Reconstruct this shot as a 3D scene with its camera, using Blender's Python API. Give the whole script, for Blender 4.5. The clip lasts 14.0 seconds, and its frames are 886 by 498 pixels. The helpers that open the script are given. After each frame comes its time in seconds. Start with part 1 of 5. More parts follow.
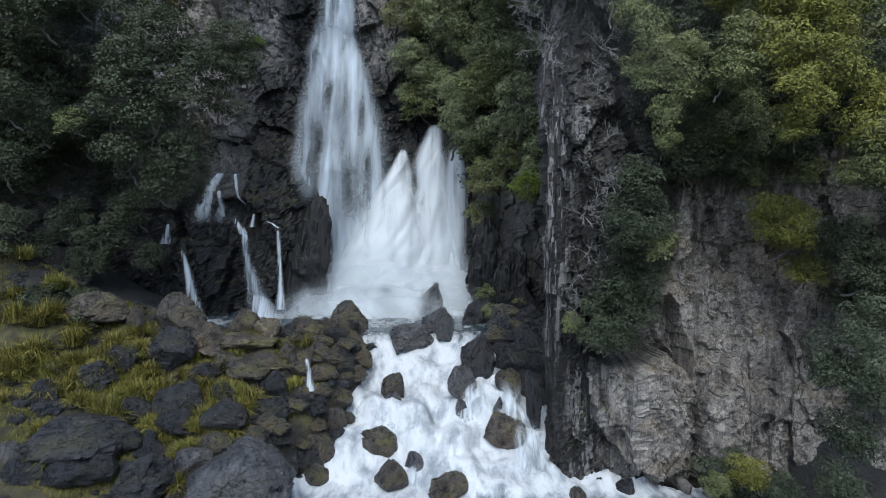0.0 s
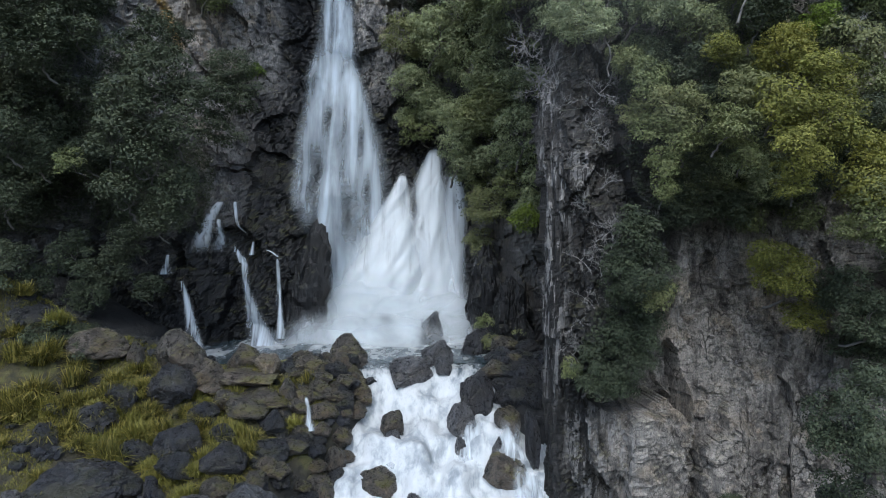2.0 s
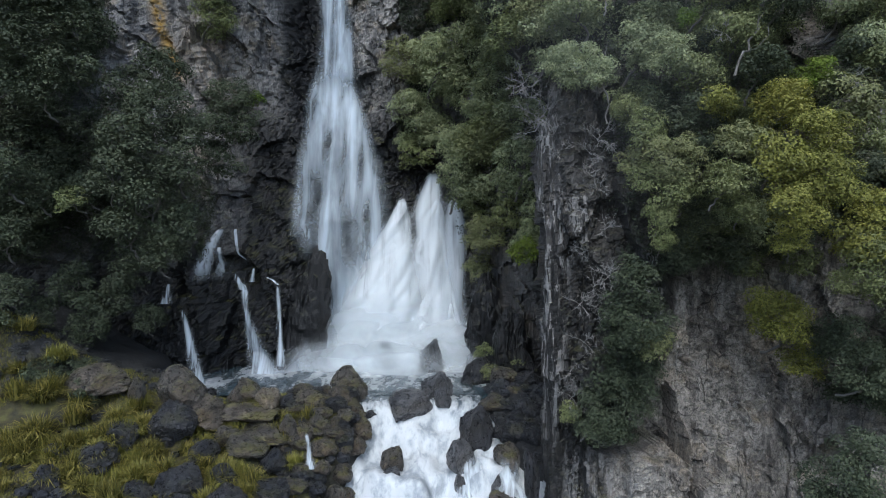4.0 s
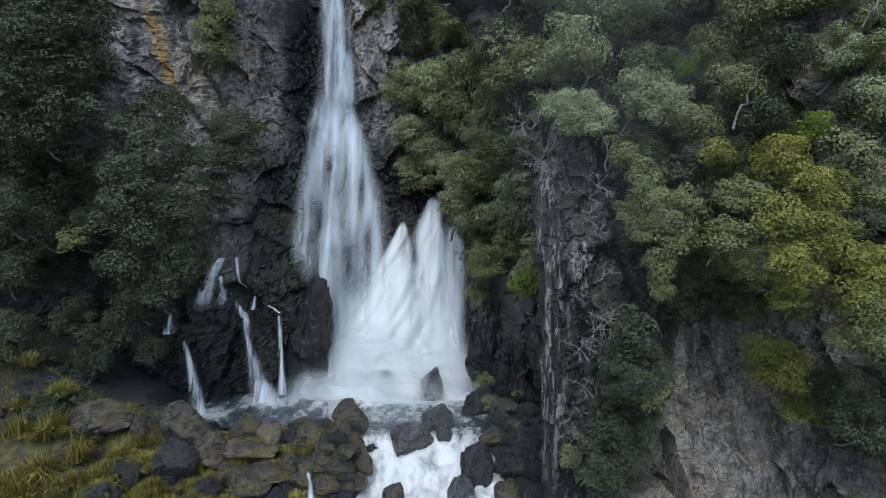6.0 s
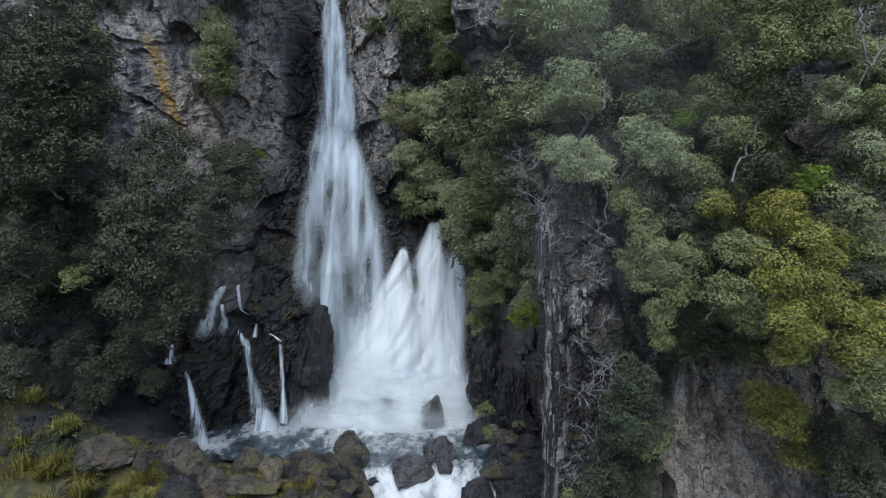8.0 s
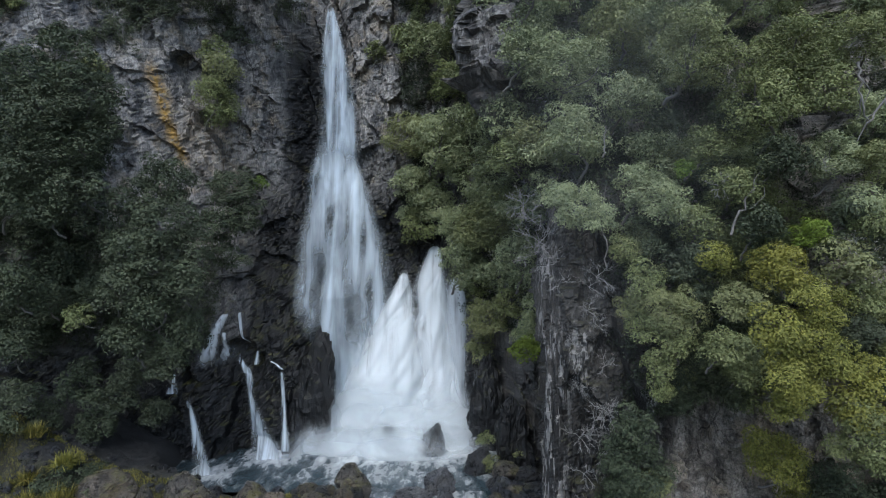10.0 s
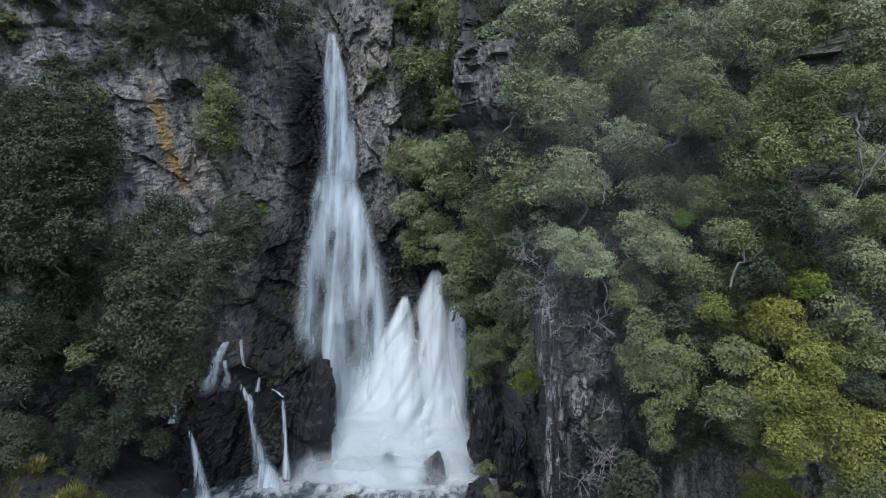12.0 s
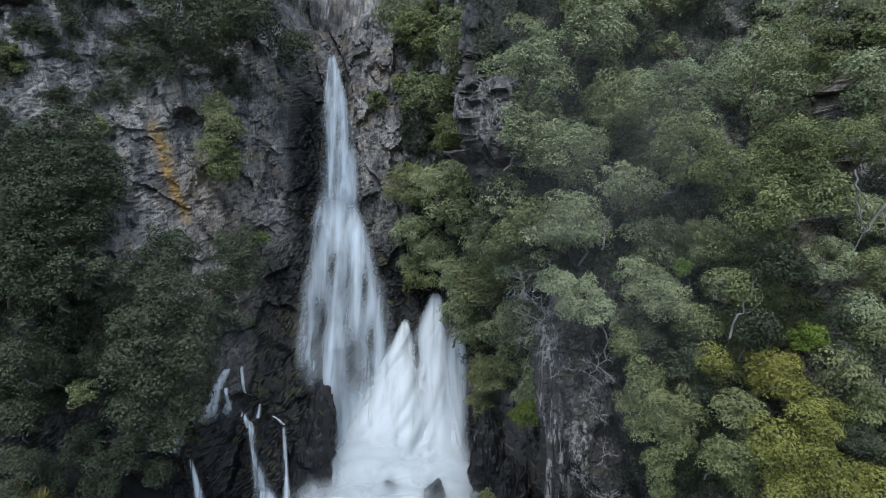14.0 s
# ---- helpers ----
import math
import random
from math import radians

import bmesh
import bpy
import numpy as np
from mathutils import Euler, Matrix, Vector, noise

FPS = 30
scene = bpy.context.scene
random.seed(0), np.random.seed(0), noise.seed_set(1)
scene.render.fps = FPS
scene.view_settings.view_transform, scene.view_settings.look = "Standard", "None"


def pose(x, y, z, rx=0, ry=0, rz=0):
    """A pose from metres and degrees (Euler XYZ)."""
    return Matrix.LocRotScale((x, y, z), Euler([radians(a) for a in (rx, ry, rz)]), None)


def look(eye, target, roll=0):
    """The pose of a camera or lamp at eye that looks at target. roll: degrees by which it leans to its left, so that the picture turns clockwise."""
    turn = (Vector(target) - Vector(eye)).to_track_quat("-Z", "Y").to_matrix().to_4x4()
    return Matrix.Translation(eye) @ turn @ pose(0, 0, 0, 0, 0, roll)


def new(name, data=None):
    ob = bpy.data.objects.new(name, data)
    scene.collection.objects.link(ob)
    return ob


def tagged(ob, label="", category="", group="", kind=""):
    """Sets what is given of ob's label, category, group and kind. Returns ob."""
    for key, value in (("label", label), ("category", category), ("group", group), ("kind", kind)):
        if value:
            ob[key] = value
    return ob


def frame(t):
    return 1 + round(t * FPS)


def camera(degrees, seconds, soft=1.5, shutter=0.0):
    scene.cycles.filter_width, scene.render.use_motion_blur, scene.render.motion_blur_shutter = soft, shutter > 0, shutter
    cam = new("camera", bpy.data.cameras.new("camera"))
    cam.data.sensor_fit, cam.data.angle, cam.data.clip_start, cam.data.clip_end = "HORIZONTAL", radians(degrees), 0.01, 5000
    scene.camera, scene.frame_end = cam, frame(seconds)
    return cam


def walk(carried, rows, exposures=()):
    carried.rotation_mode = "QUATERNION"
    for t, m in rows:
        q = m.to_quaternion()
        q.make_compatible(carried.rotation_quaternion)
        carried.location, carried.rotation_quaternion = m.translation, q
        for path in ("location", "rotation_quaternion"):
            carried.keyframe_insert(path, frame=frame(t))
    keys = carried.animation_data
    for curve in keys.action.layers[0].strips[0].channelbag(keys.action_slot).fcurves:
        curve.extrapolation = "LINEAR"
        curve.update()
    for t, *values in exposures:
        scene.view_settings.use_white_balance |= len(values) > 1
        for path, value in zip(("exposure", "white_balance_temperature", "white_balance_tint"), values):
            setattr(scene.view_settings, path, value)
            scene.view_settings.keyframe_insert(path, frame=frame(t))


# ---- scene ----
cam = camera(75.0, 14.0, soft=0.7)
METRES, EYE, TILT, LEAN, TURN = 14.0, 7.7, -3.7, 0.0, 0.0
DEEP = 1.151
ROWS = [
    (0.0, 0.0, 0.0, 0.0, 0.0, 0.0, -0.0),
    (0.5, 0.0009, -0.0014, 0.0363, 0.01, 0.0, 0.02),
    (1.0, 0.0009, -0.0026, 0.07, -0.0, 0.03, 0.04),
    (1.5, 0.0022, -0.0036, 0.1058, 0.0, 0.03, 0.06),
    (2.0, 0.0034, -0.0039, 0.1402, -0.0, 0.04, 0.08),
    (2.5, 0.0039, -0.005, 0.1739, 0.01, 0.04, 0.09),
    (3.0, 0.0045, -0.0075, 0.2094, 0.01, 0.04, 0.1),
    (5.5, 0.0071, -0.021, 0.3857, 0.05, 0.04, 0.2),
    (6.0, 0.007, -0.0227, 0.4225, 0.08, 0.04, 0.23),
    (6.5, 0.0067, -0.0248, 0.4579, 0.09, 0.04, 0.25),
    (7.0, 0.0066, -0.0274, 0.4945, 0.11, 0.05, 0.27),
    (7.5, 0.0067, -0.0296, 0.5296, 0.12, 0.06, 0.29),
    (10.0, 0.0071, -0.0399, 0.712, 0.21, -0.02, 0.35),
    (10.5, 0.0067, -0.0423, 0.7471, 0.21, -0.0, 0.37),
    (11.0, 0.0064, -0.0449, 0.7833, 0.22, -0.0, 0.36),
    (11.5, 0.0062, -0.0471, 0.8184, 0.22, -0.0, 0.36),
    (12.0, 0.0059, -0.0488, 0.8548, 0.22, 0.01, 0.34),
    (12.5, 0.0056, -0.0504, 0.8895, 0.22, 0.02, 0.35),
    (13.0, 0.0049, -0.052, 0.9263, 0.21, 0.01, 0.34),
    (13.5, 0.0047, -0.054, 0.9615, 0.22, -0.01, 0.33),
    (14.0, 0.0045, -0.0557, 0.9982, 0.22, -0.01, 0.32),
]
walk(cam, [(t, pose(0, 0, EYE, TILT, LEAN, TURN) @ pose(METRES * x, METRES * DEEP * y, METRES * z, 90 + pitch / DEEP, roll, yaw / DEEP)) for t, x, y, z, yaw, pitch, roll in ROWS], exposures=[(0.0, 0.87, 5740, 5.0), (14.0, 0.87, 5740, 5.0)])


# ---- sky and light ----
world = bpy.data.worlds.new("overcast_sky")
scene.world = world
world.use_nodes = True
wn = world.node_tree.nodes
sky = wn.new("ShaderNodeTexSky")
sky.sky_type = "NISHITA"
sky.sun_disc = False
sky.sun_elevation = radians(58)
sky.sun_rotation = radians(188)
sky.air_density, sky.dust_density, sky.ozone_density = 1.0, 3.0, 1.0
wn["Background"].inputs["Strength"].default_value = 0.15
world.node_tree.links.new(sky.outputs["Color"], wn["Background"].inputs["Color"])
sun = new("sun", bpy.data.lights.new("sun", "SUN"))
sun.data.energy, sun.data.angle, sun.data.color = 1.15, radians(45), (1.0, 0.97, 0.93)
sun.matrix_world = look((-6, -40, 56), (0, 0, 0))


# ---- noise in space ----
def hashed(c, k):
    """A number from 0 to 1 for each whole-numbered cell."""
    h = (c[..., 0].astype(np.int64) * 73856093) ^ (c[..., 1].astype(np.int64) * 19349663) ^ (c[..., 2].astype(np.int64) * 83492791) ^ (k * 2654435761)
    h = (h ^ (h >> 13)) * 1274126177 & 0xFFFFFFFF
    h = (h ^ (h >> 16)) * 2246822519 & 0xFFFFFFFF
    return ((h ^ (h >> 15)) & 0xFFFFFF) / float(0xFFFFFF)


def value_noise(p, k=0):
    c = np.floor(p)
    f = p - c
    f = f * f * (3 - 2 * f)
    out = 0
    for i in range(8):
        o = np.array([i & 1, i >> 1 & 1, i >> 2 & 1])
        w = np.prod(np.where(o, f, 1 - f), axis=-1)
        out = out + w * hashed(c + o, k)
    return out * 2 - 1


def fbm(p, octaves=4, k=0, gain=0.5):
    out, a = 0, 1.0
    for i in range(octaves):
        out, a, p = out + a * value_noise(p, k + i), a * gain, p * 2.03 + 7.1
    return out


def facets(p, k=0, slope=0.8):
    """Blocky relief: each cell of broken rock has its own step and tilt."""
    c = np.floor(p)
    best = np.full(len(p), 1e9)
    out = np.zeros(len(p))
    for i in range(27):
        cell = c + np.array([i % 3 - 1, i // 3 % 3 - 1, i // 9 - 1])
        mid = cell + np.stack([hashed(cell, k + j) for j in (1, 2, 3)], axis=-1)
        d = p - mid
        r = np.abs(d).max(-1) + 0.25 * np.abs(d).sum(-1)
        s = np.stack([hashed(cell, k + j) * 2 - 1 for j in (4, 5, 6)], axis=-1)
        v = hashed(cell, k + 7) * 2 - 1 + slope * (d * s).sum(-1)
        near = r < best
        out, best = np.where(near, v, out), np.where(near, r, best)
    return out


def smooth(a, b, x):
    t = np.clip((x - a) / (b - a), 0, 1)
    return t * t * (3 - 2 * t)


def table(xs, zs, rows, x, z):
    """Values of a small table, blended smoothly."""
    rows = np.array(rows, float)
    i = np.clip(np.searchsorted(xs, x) - 1, 0, len(xs) - 2)
    j = np.clip(np.searchsorted(zs, z) - 1, 0, len(zs) - 2)
    xs, zs = np.array(xs, float), np.array(zs, float)
    u = np.clip((x - xs[i]) / (xs[i + 1] - xs[i]), 0, 1)
    v = np.clip((z - zs[j]) / (zs[j + 1] - zs[j]), 0, 1)
    u, v = 0.5 * u + 0.5 * u * u * (3 - 2 * u), 0.5 * v + 0.5 * v * v * (3 - 2 * v)
    return (rows[i, j] * (1 - u) + rows[i + 1, j] * u) * (1 - v) + (rows[i, j + 1] * (1 - u) + rows[i + 1, j + 1] * u) * v


# ---- meshes ----
def mesh_of(name, verts, faces, materials=(), shade=True):
    me = bpy.data.meshes.new(name)
    verts, faces = np.asarray(verts, np.float32), np.asarray(faces, np.int32)
    n = faces.shape[1]
    me.vertices.add(len(verts))
    me.vertices.foreach_set("co", verts.ravel())
    me.loops.add(faces.size)
    me.loops.foreach_set("vertex_index", faces.ravel())
    me.polygons.add(len(faces))
    me.polygons.foreach_set("loop_start", np.arange(0, faces.size, n, dtype=np.int32))
    me.update(calc_edges=True)
    me.validate()
    me.polygons.foreach_set("use_smooth", np.full(len(me.polygons), shade))
    for m in materials:
        me.materials.append(m)
    return me


def grid_faces(rows, cols):
    a = np.arange(rows * cols).reshape(rows, cols)
    return np.stack([a[:-1, :-1], a[:-1, 1:], a[1:, 1:], a[1:, :-1]], axis=-1).reshape(-1, 4)


def attribute(me, name, values):
    me.attributes.new(name, "FLOAT", "POINT").data.foreach_set("value", np.asarray(values, np.float32).ravel())


def uv_grid(me, u, v):
    layer = me.uv_layers.new(name="UVMap")
    idx = np.empty(len(me.loops), np.int32)
    me.loops.foreach_get("vertex_index", idx)
    layer.data.foreach_set("uv", np.stack([u.ravel()[idx], v.ravel()[idx]], axis=-1).astype(np.float32).ravel())


def part(name, me, parent, label=""):
    ob = new(name, me)
    ob.parent = parent
    return tagged(ob, label)


# ---- materials ----
class Nodes:
    """Short calls to wire one material."""

    def __init__(self, name):
        self.mat = bpy.data.materials.new(name)
        self.mat.use_nodes = True
        self.tree = self.mat.node_tree
        self.bsdf = self.tree.nodes["Principled BSDF"]
        self.out = self.tree.nodes["Material Output"]

    def node(self, kind, **settings):
        n = self.tree.nodes.new(kind)
        for key, value in settings.items():
            if key == "blend":
                n.blend_type = value
            elif key == "operation":
                n.operation = value
            elif key == "dims":
                n.noise_dimensions = value
            elif key == "attribute_name":
                n.attribute_name = value
            elif key == "data_type":
                n.data_type = value
        return n

    def link(self, a, b):
        if isinstance(a, (int, float, tuple)):
            b.default_value = (*a, 1.0) if isinstance(a, tuple) and len(a) == 3 and len(b.default_value) == 4 else a
        else:
            self.tree.links.new(a, b)

    def coords(self, which="Object", scale=(1, 1, 1)):
        c = self.node("ShaderNodeTexCoord").outputs[which] if which in ("Object", "UV", "Generated") else self.node("ShaderNodeNewGeometry").outputs["Position"]
        m = self.node("ShaderNodeMapping")
        self.link(c, m.inputs["Vector"])
        m.inputs["Scale"].default_value = scale
        return m.outputs["Vector"]

    def warp(self, vec, scale, amount):
        f = self.node("ShaderNodeTexNoise")
        self.link(vec, f.inputs["Vector"])
        f.inputs["Scale"].default_value, f.inputs["Detail"].default_value = scale, 3
        m = self.node("ShaderNodeVectorMath", operation="MULTIPLY_ADD")
        self.link(f.outputs["Color"], m.inputs[0])
        m.inputs[1].default_value = (amount, amount, amount)
        self.link(vec, m.inputs[2])
        return m.outputs[0]

    def noise(self, vec, scale, detail=4, rough=0.6, distort=0.0):
        n = self.node("ShaderNodeTexNoise")
        self.link(vec, n.inputs["Vector"])
        n.inputs["Scale"].default_value, n.inputs["Detail"].default_value = scale, detail
        n.inputs["Roughness"].default_value, n.inputs["Distortion"].default_value = rough, distort
        return n.outputs["Fac"]

    def step(self, x, a, b, lo=0.0, hi=1.0):
        n = self.node("ShaderNodeMapRange")
        n.interpolation_type = "SMOOTHSTEP"
        self.link(x, n.inputs["Value"])
        for key, value in (("From Min", a), ("From Max", b), ("To Min", lo), ("To Max", hi)):
            n.inputs[key].default_value = value
        return n.outputs["Result"]

    def maths(self, operation, a, b=0.0):
        n = self.node("ShaderNodeMath", operation=operation)
        self.link(a, n.inputs[0])
        self.link(b, n.inputs[1])
        return n.outputs[0]

    def mix(self, f, a, b, blend="MIX"):
        n = self.node("ShaderNodeMix", data_type="RGBA", blend=blend)
        self.link(f, n.inputs[0])
        self.link(a, n.inputs[6])
        self.link(b, n.inputs[7])
        return n.outputs[2]

    def bump(self, height, strength, distance):
        n = self.node("ShaderNodeBump")
        self.link(height, n.inputs["Height"])
        n.inputs["Strength"].default_value, n.inputs["Distance"].default_value = strength, distance
        self.link(n.outputs["Normal"], self.bsdf.inputs["Normal"])

    def attr(self, name):
        return self.node("ShaderNodeAttribute", attribute_name=name).outputs["Fac"]

    def island(self):
        return self.node("ShaderNodeNewGeometry").outputs["Random Per Island"]

    def chance(self):
        return self.node("ShaderNodeObjectInfo").outputs["Random"]

    def up(self):
        n = self.node("ShaderNodeSeparateXYZ")
        self.link(self.node("ShaderNodeNewGeometry").outputs["Normal"], n.inputs[0])
        return n.outputs["Z"]


def rock_material(name, dark, pale, stain, wet_dark=0.22, moss=0.0, streaks=0.5, per_object=False, rough=0.8):
    """Broken volcanic rock: tone block by block, grain, joints, run-off streaks, wet and mossy parts."""
    n = Nodes(name)
    which = "Object" if per_object else "Position"
    k = 1.6 if per_object else 1.0
    vec = n.coords(which)
    tall = n.coords(which, (1, 1, 0.6))
    long = n.coords(which, (1, 1, 0.11))
    big = n.noise(tall, 0.45 * k, 6, 0.6)
    mid = n.noise(vec, 2.6 * k, 9, 0.72)
    fine = n.noise(vec, 13 * k, 6, 0.75)
    runs = n.noise(long, 1.7, 6, 0.66)
    block = n.node("ShaderNodeTexVoronoi")
    n.link(n.warp(tall, 2.5, 0.25), block.inputs["Vector"])
    block.inputs["Scale"].default_value = 1.15 * k
    shade = n.node("ShaderNodeSeparateColor")
    n.link(block.outputs["Color"], shade.inputs[0])
    tone = n.maths("ADD", n.maths("MULTIPLY", big, 0.75), n.maths("ADD", n.maths("MULTIPLY", shade.outputs[0], 0.14), n.maths("MULTIPLY", mid, 0.35)))
    col = n.mix(n.step(tone, 0.48, 0.76), dark, pale)
    col = n.mix(n.step(n.noise(vec, 0.55, 5, 0.62), 0.52, 0.64, 0, 0.7), col, n.mix(mid, tuple(0.7 * v for v in stain), tuple(1.25 * v for v in stain)))
    col = n.mix(n.step(mid, 0.38, 0.5, 0.55, 0.0), col, n.mix(1.0, col, (0.5, 0.5, 0.52), "MULTIPLY"))
    col = n.mix(n.step(fine, 0.43, 0.5, 0.75, 0.0), col, n.mix(1.0, col, (0.42, 0.42, 0.43), "MULTIPLY"))
    grain = n.noise(n.coords(which, (1, 1, 0.3)), 7 * k, 6, 0.7)
    col = n.mix(n.step(grain, 0.44, 0.52, 0.6, 0.0), col, n.mix(1.0, col, (0.5, 0.5, 0.51), "MULTIPLY"))
    col = n.mix(n.step(fine, 0.56, 0.68, 0.0, 0.5), col, n.mix(1.0, col, (1.5, 1.48, 1.45), "MULTIPLY"))
    col = n.mix(n.step(runs, 0.53, 0.62, 0, streaks), col, n.mix(1.0, col, (0.3, 0.3, 0.31), "MULTIPLY"))
    col = n.mix(n.step(n.noise(long, 3.3, 6, 0.65), 0.57, 0.66, 0, streaks * 0.6), col, tuple(min(0.6, v * 1.15) for v in pale))
    joint = n.node("ShaderNodeTexVoronoi")
    joint.feature = "DISTANCE_TO_EDGE"
    n.link(n.warp(n.warp(tall, 0.8, 0.8), 4.0, 0.22), joint.inputs["Vector"])
    joint.inputs["Scale"].default_value = 0.5 * k
    crack = n.maths("MULTIPLY", n.step(joint.outputs["Distance"], 0.0, 0.022, 1.0, 0.0), n.step(n.noise(vec, 0.5, 3), 0.42, 0.55))
    hair = n.node("ShaderNodeTexVoronoi")
    hair.feature = "DISTANCE_TO_EDGE"
    n.link(n.warp(tall, 3.0, 0.35), hair.inputs["Vector"])
    hair.inputs["Scale"].default_value = 1.7 * k
    crack = n.maths("MAXIMUM", crack, n.maths("MULTIPLY", n.step(hair.outputs["Distance"], 0.0, 0.03, 0.8, 0.0), n.step(n.noise(vec, 0.9, 3), 0.5, 0.6)))
    col = n.mix(n.maths("MULTIPLY", crack, 0.8), col, tuple(0.12 * v for v in dark))
    if per_object:
        col = n.mix(n.step(n.chance(), 0.3, 1.0, 0, 0.6), col, n.mix(1.0, col, (1.6, 1.45, 1.3), "MULTIPLY"))
        damp = 0.2
    else:
        col = n.mix(n.maths("MULTIPLY", n.attr("rust"), n.step(mid, 0.35, 0.55)), col, n.mix(fine, (0.16, 0.085, 0.02), (0.42, 0.27, 0.06)))
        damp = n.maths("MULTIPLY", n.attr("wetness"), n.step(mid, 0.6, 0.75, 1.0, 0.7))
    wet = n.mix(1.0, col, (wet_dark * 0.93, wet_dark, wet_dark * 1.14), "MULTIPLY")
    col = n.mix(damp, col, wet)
    if not per_object:
        col = n.mix(n.maths("MULTIPLY", n.attr("bleach"), n.step(n.noise(long, 3.4, 7, 0.7), 0.51, 0.57)), col, (0.30, 0.29, 0.28))
    if moss:
        m = n.maths("MULTIPLY", n.step(n.up(), 0.35, 0.85), n.step(n.noise(vec, 0.9, 6, 0.65), 0.46, 0.6))
        col = n.mix(n.maths("MULTIPLY", m, moss), col, n.mix(mid, (0.04, 0.05, 0.01), (0.16, 0.15, 0.03)))
    n.link(col, n.bsdf.inputs["Base Color"])
    gloss = n.step(mid, 0.4, 0.6, 0.22 if per_object else 0.3, 0.55)
    n.link(gloss if per_object else n.maths("ADD", n.maths("MULTIPLY", damp, n.maths("SUBTRACT", gloss, rough)), rough), n.bsdf.inputs["Roughness"])
    n.bsdf.inputs["Specular IOR Level"].default_value = 0.55 if per_object else 0.35
    h = n.maths("ADD", mid, n.maths("MULTIPLY", fine, 0.55))
    h = n.maths("SUBTRACT", h, n.maths("MULTIPLY", crack, 0.25))
    h = n.maths("ADD", h, n.maths("MULTIPLY", shade.outputs[1], 0.2))
    n.bump(h, 1.0, 0.16 if per_object else 0.1)
    return n.mat


def leaf_material(name, a, b, c, glow=0.2):
    """Leaves from a to b leaf by leaf and clump by clump, some trees towards c."""
    n = Nodes(name)
    mixed = n.maths("ADD", n.maths("MULTIPLY", n.island(), 0.62), n.maths("MULTIPLY", n.attr("clump"), 0.5))
    col = n.mix(n.step(mixed, 0.05, 1.0), tuple(0.8 * v for v in a), tuple(1.1 * v for v in b))
    col = n.mix(n.step(n.chance(), 0.35, 1.0, 0.0, 0.75), col, n.mix(n.island(), tuple(0.85 * v for v in c), tuple(1.12 * v for v in c)))
    patch = n.noise(n.coords("Position"), 0.8, 4, 0.65)
    col = n.mix(n.step(patch, 0.35, 0.7, 0.7, 0.0), col, n.mix(1.0, col, (0.6, 0.62, 0.66), "MULTIPLY"))
    n.link(col, n.bsdf.inputs["Base Color"])
    n.link(n.step(n.island(), 0.0, 1.0, 0.4, 0.7), n.bsdf.inputs["Roughness"])
    n.bsdf.inputs["Specular IOR Level"].default_value = 0.16
    t = n.node("ShaderNodeBsdfTranslucent")
    n.link(n.mix(1.0, col, (1.05, 1.15, 0.8), "MULTIPLY"), t.inputs["Color"])
    s = n.node("ShaderNodeMixShader")
    s.inputs[0].default_value = glow
    n.link(n.bsdf.outputs[0], s.inputs[1])
    n.link(t.outputs[0], s.inputs[2])
    n.link(s.outputs[0], n.out.inputs["Surface"])
    return n.mat


def bark_material(name, a, b):
    n = Nodes(name)
    vec = n.coords("Object", (1, 1, 0.25))
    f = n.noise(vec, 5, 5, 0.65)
    n.link(n.mix(f, a, b), n.bsdf.inputs["Base Color"])
    n.bsdf.inputs["Roughness"].default_value = 0.85
    n.bump(f, 0.8, 0.03)
    return n.mat


def falling_material(name, tint, cover, threads=9.0, edge=0.2, fray=0.5, stretch=0.07):
    """Falling water: white threads with gaps between, thinner at the sides. UV: across 0 to 1."""
    n = Nodes(name)
    uv = n.node("ShaderNodeTexCoord").outputs["UV"]
    sep = n.node("ShaderNodeSeparateXYZ")
    n.link(uv, sep.inputs[0])
    thin = n.noise(n.coords("Position", (threads, 0.3, threads * stretch)), 1.0, 4, 0.5, 0.4)
    lump = n.noise(n.coords("Position", (0.75, 0.2, 0.3)), 1.0, 4, 0.55, 0.6)
    side = n.maths("MULTIPLY", n.step(sep.outputs["X"], 0.0, edge), n.step(sep.outputs["X"], 1.0 - edge, 1.0, 1.0, 0.0))
    top = n.attr("cover")
    a = n.maths("ADD", n.maths("MULTIPLY", n.maths("SUBTRACT", thin, 0.5), fray * 2.2), n.maths("MULTIPLY", n.maths("SUBTRACT", lump, 0.5), fray * 1.6))
    a = n.maths("ADD", a, cover)
    a = n.maths("MULTIPLY", n.step(a, 0.0, 1.0), n.maths("MULTIPLY", side, top))
    col = n.mix(n.step(thin, 0.35, 0.65), tint, tuple(min(1.55, 0.76 / max(tint)) * v for v in tint))
    n.link(col, n.bsdf.inputs["Base Color"])
    n.bsdf.inputs["Roughness"].default_value = 0.6
    n.bump(thin, 0.35, 0.2)
    tr = n.node("ShaderNodeBsdfTranslucent")
    n.link(col, tr.inputs["Color"])
    s = n.node("ShaderNodeMixShader")
    s.inputs[0].default_value = 0.35
    n.link(n.bsdf.outputs[0], s.inputs[1])
    n.link(tr.outputs[0], s.inputs[2])
    clear = n.node("ShaderNodeBsdfTransparent")
    m = n.node("ShaderNodeMixShader")
    n.link(a, m.inputs[0])
    n.link(clear.outputs[0], m.inputs[1])
    n.link(s.outputs[0], m.inputs[2])
    n.link(m.outputs[0], n.out.inputs["Surface"])
    return n.mat


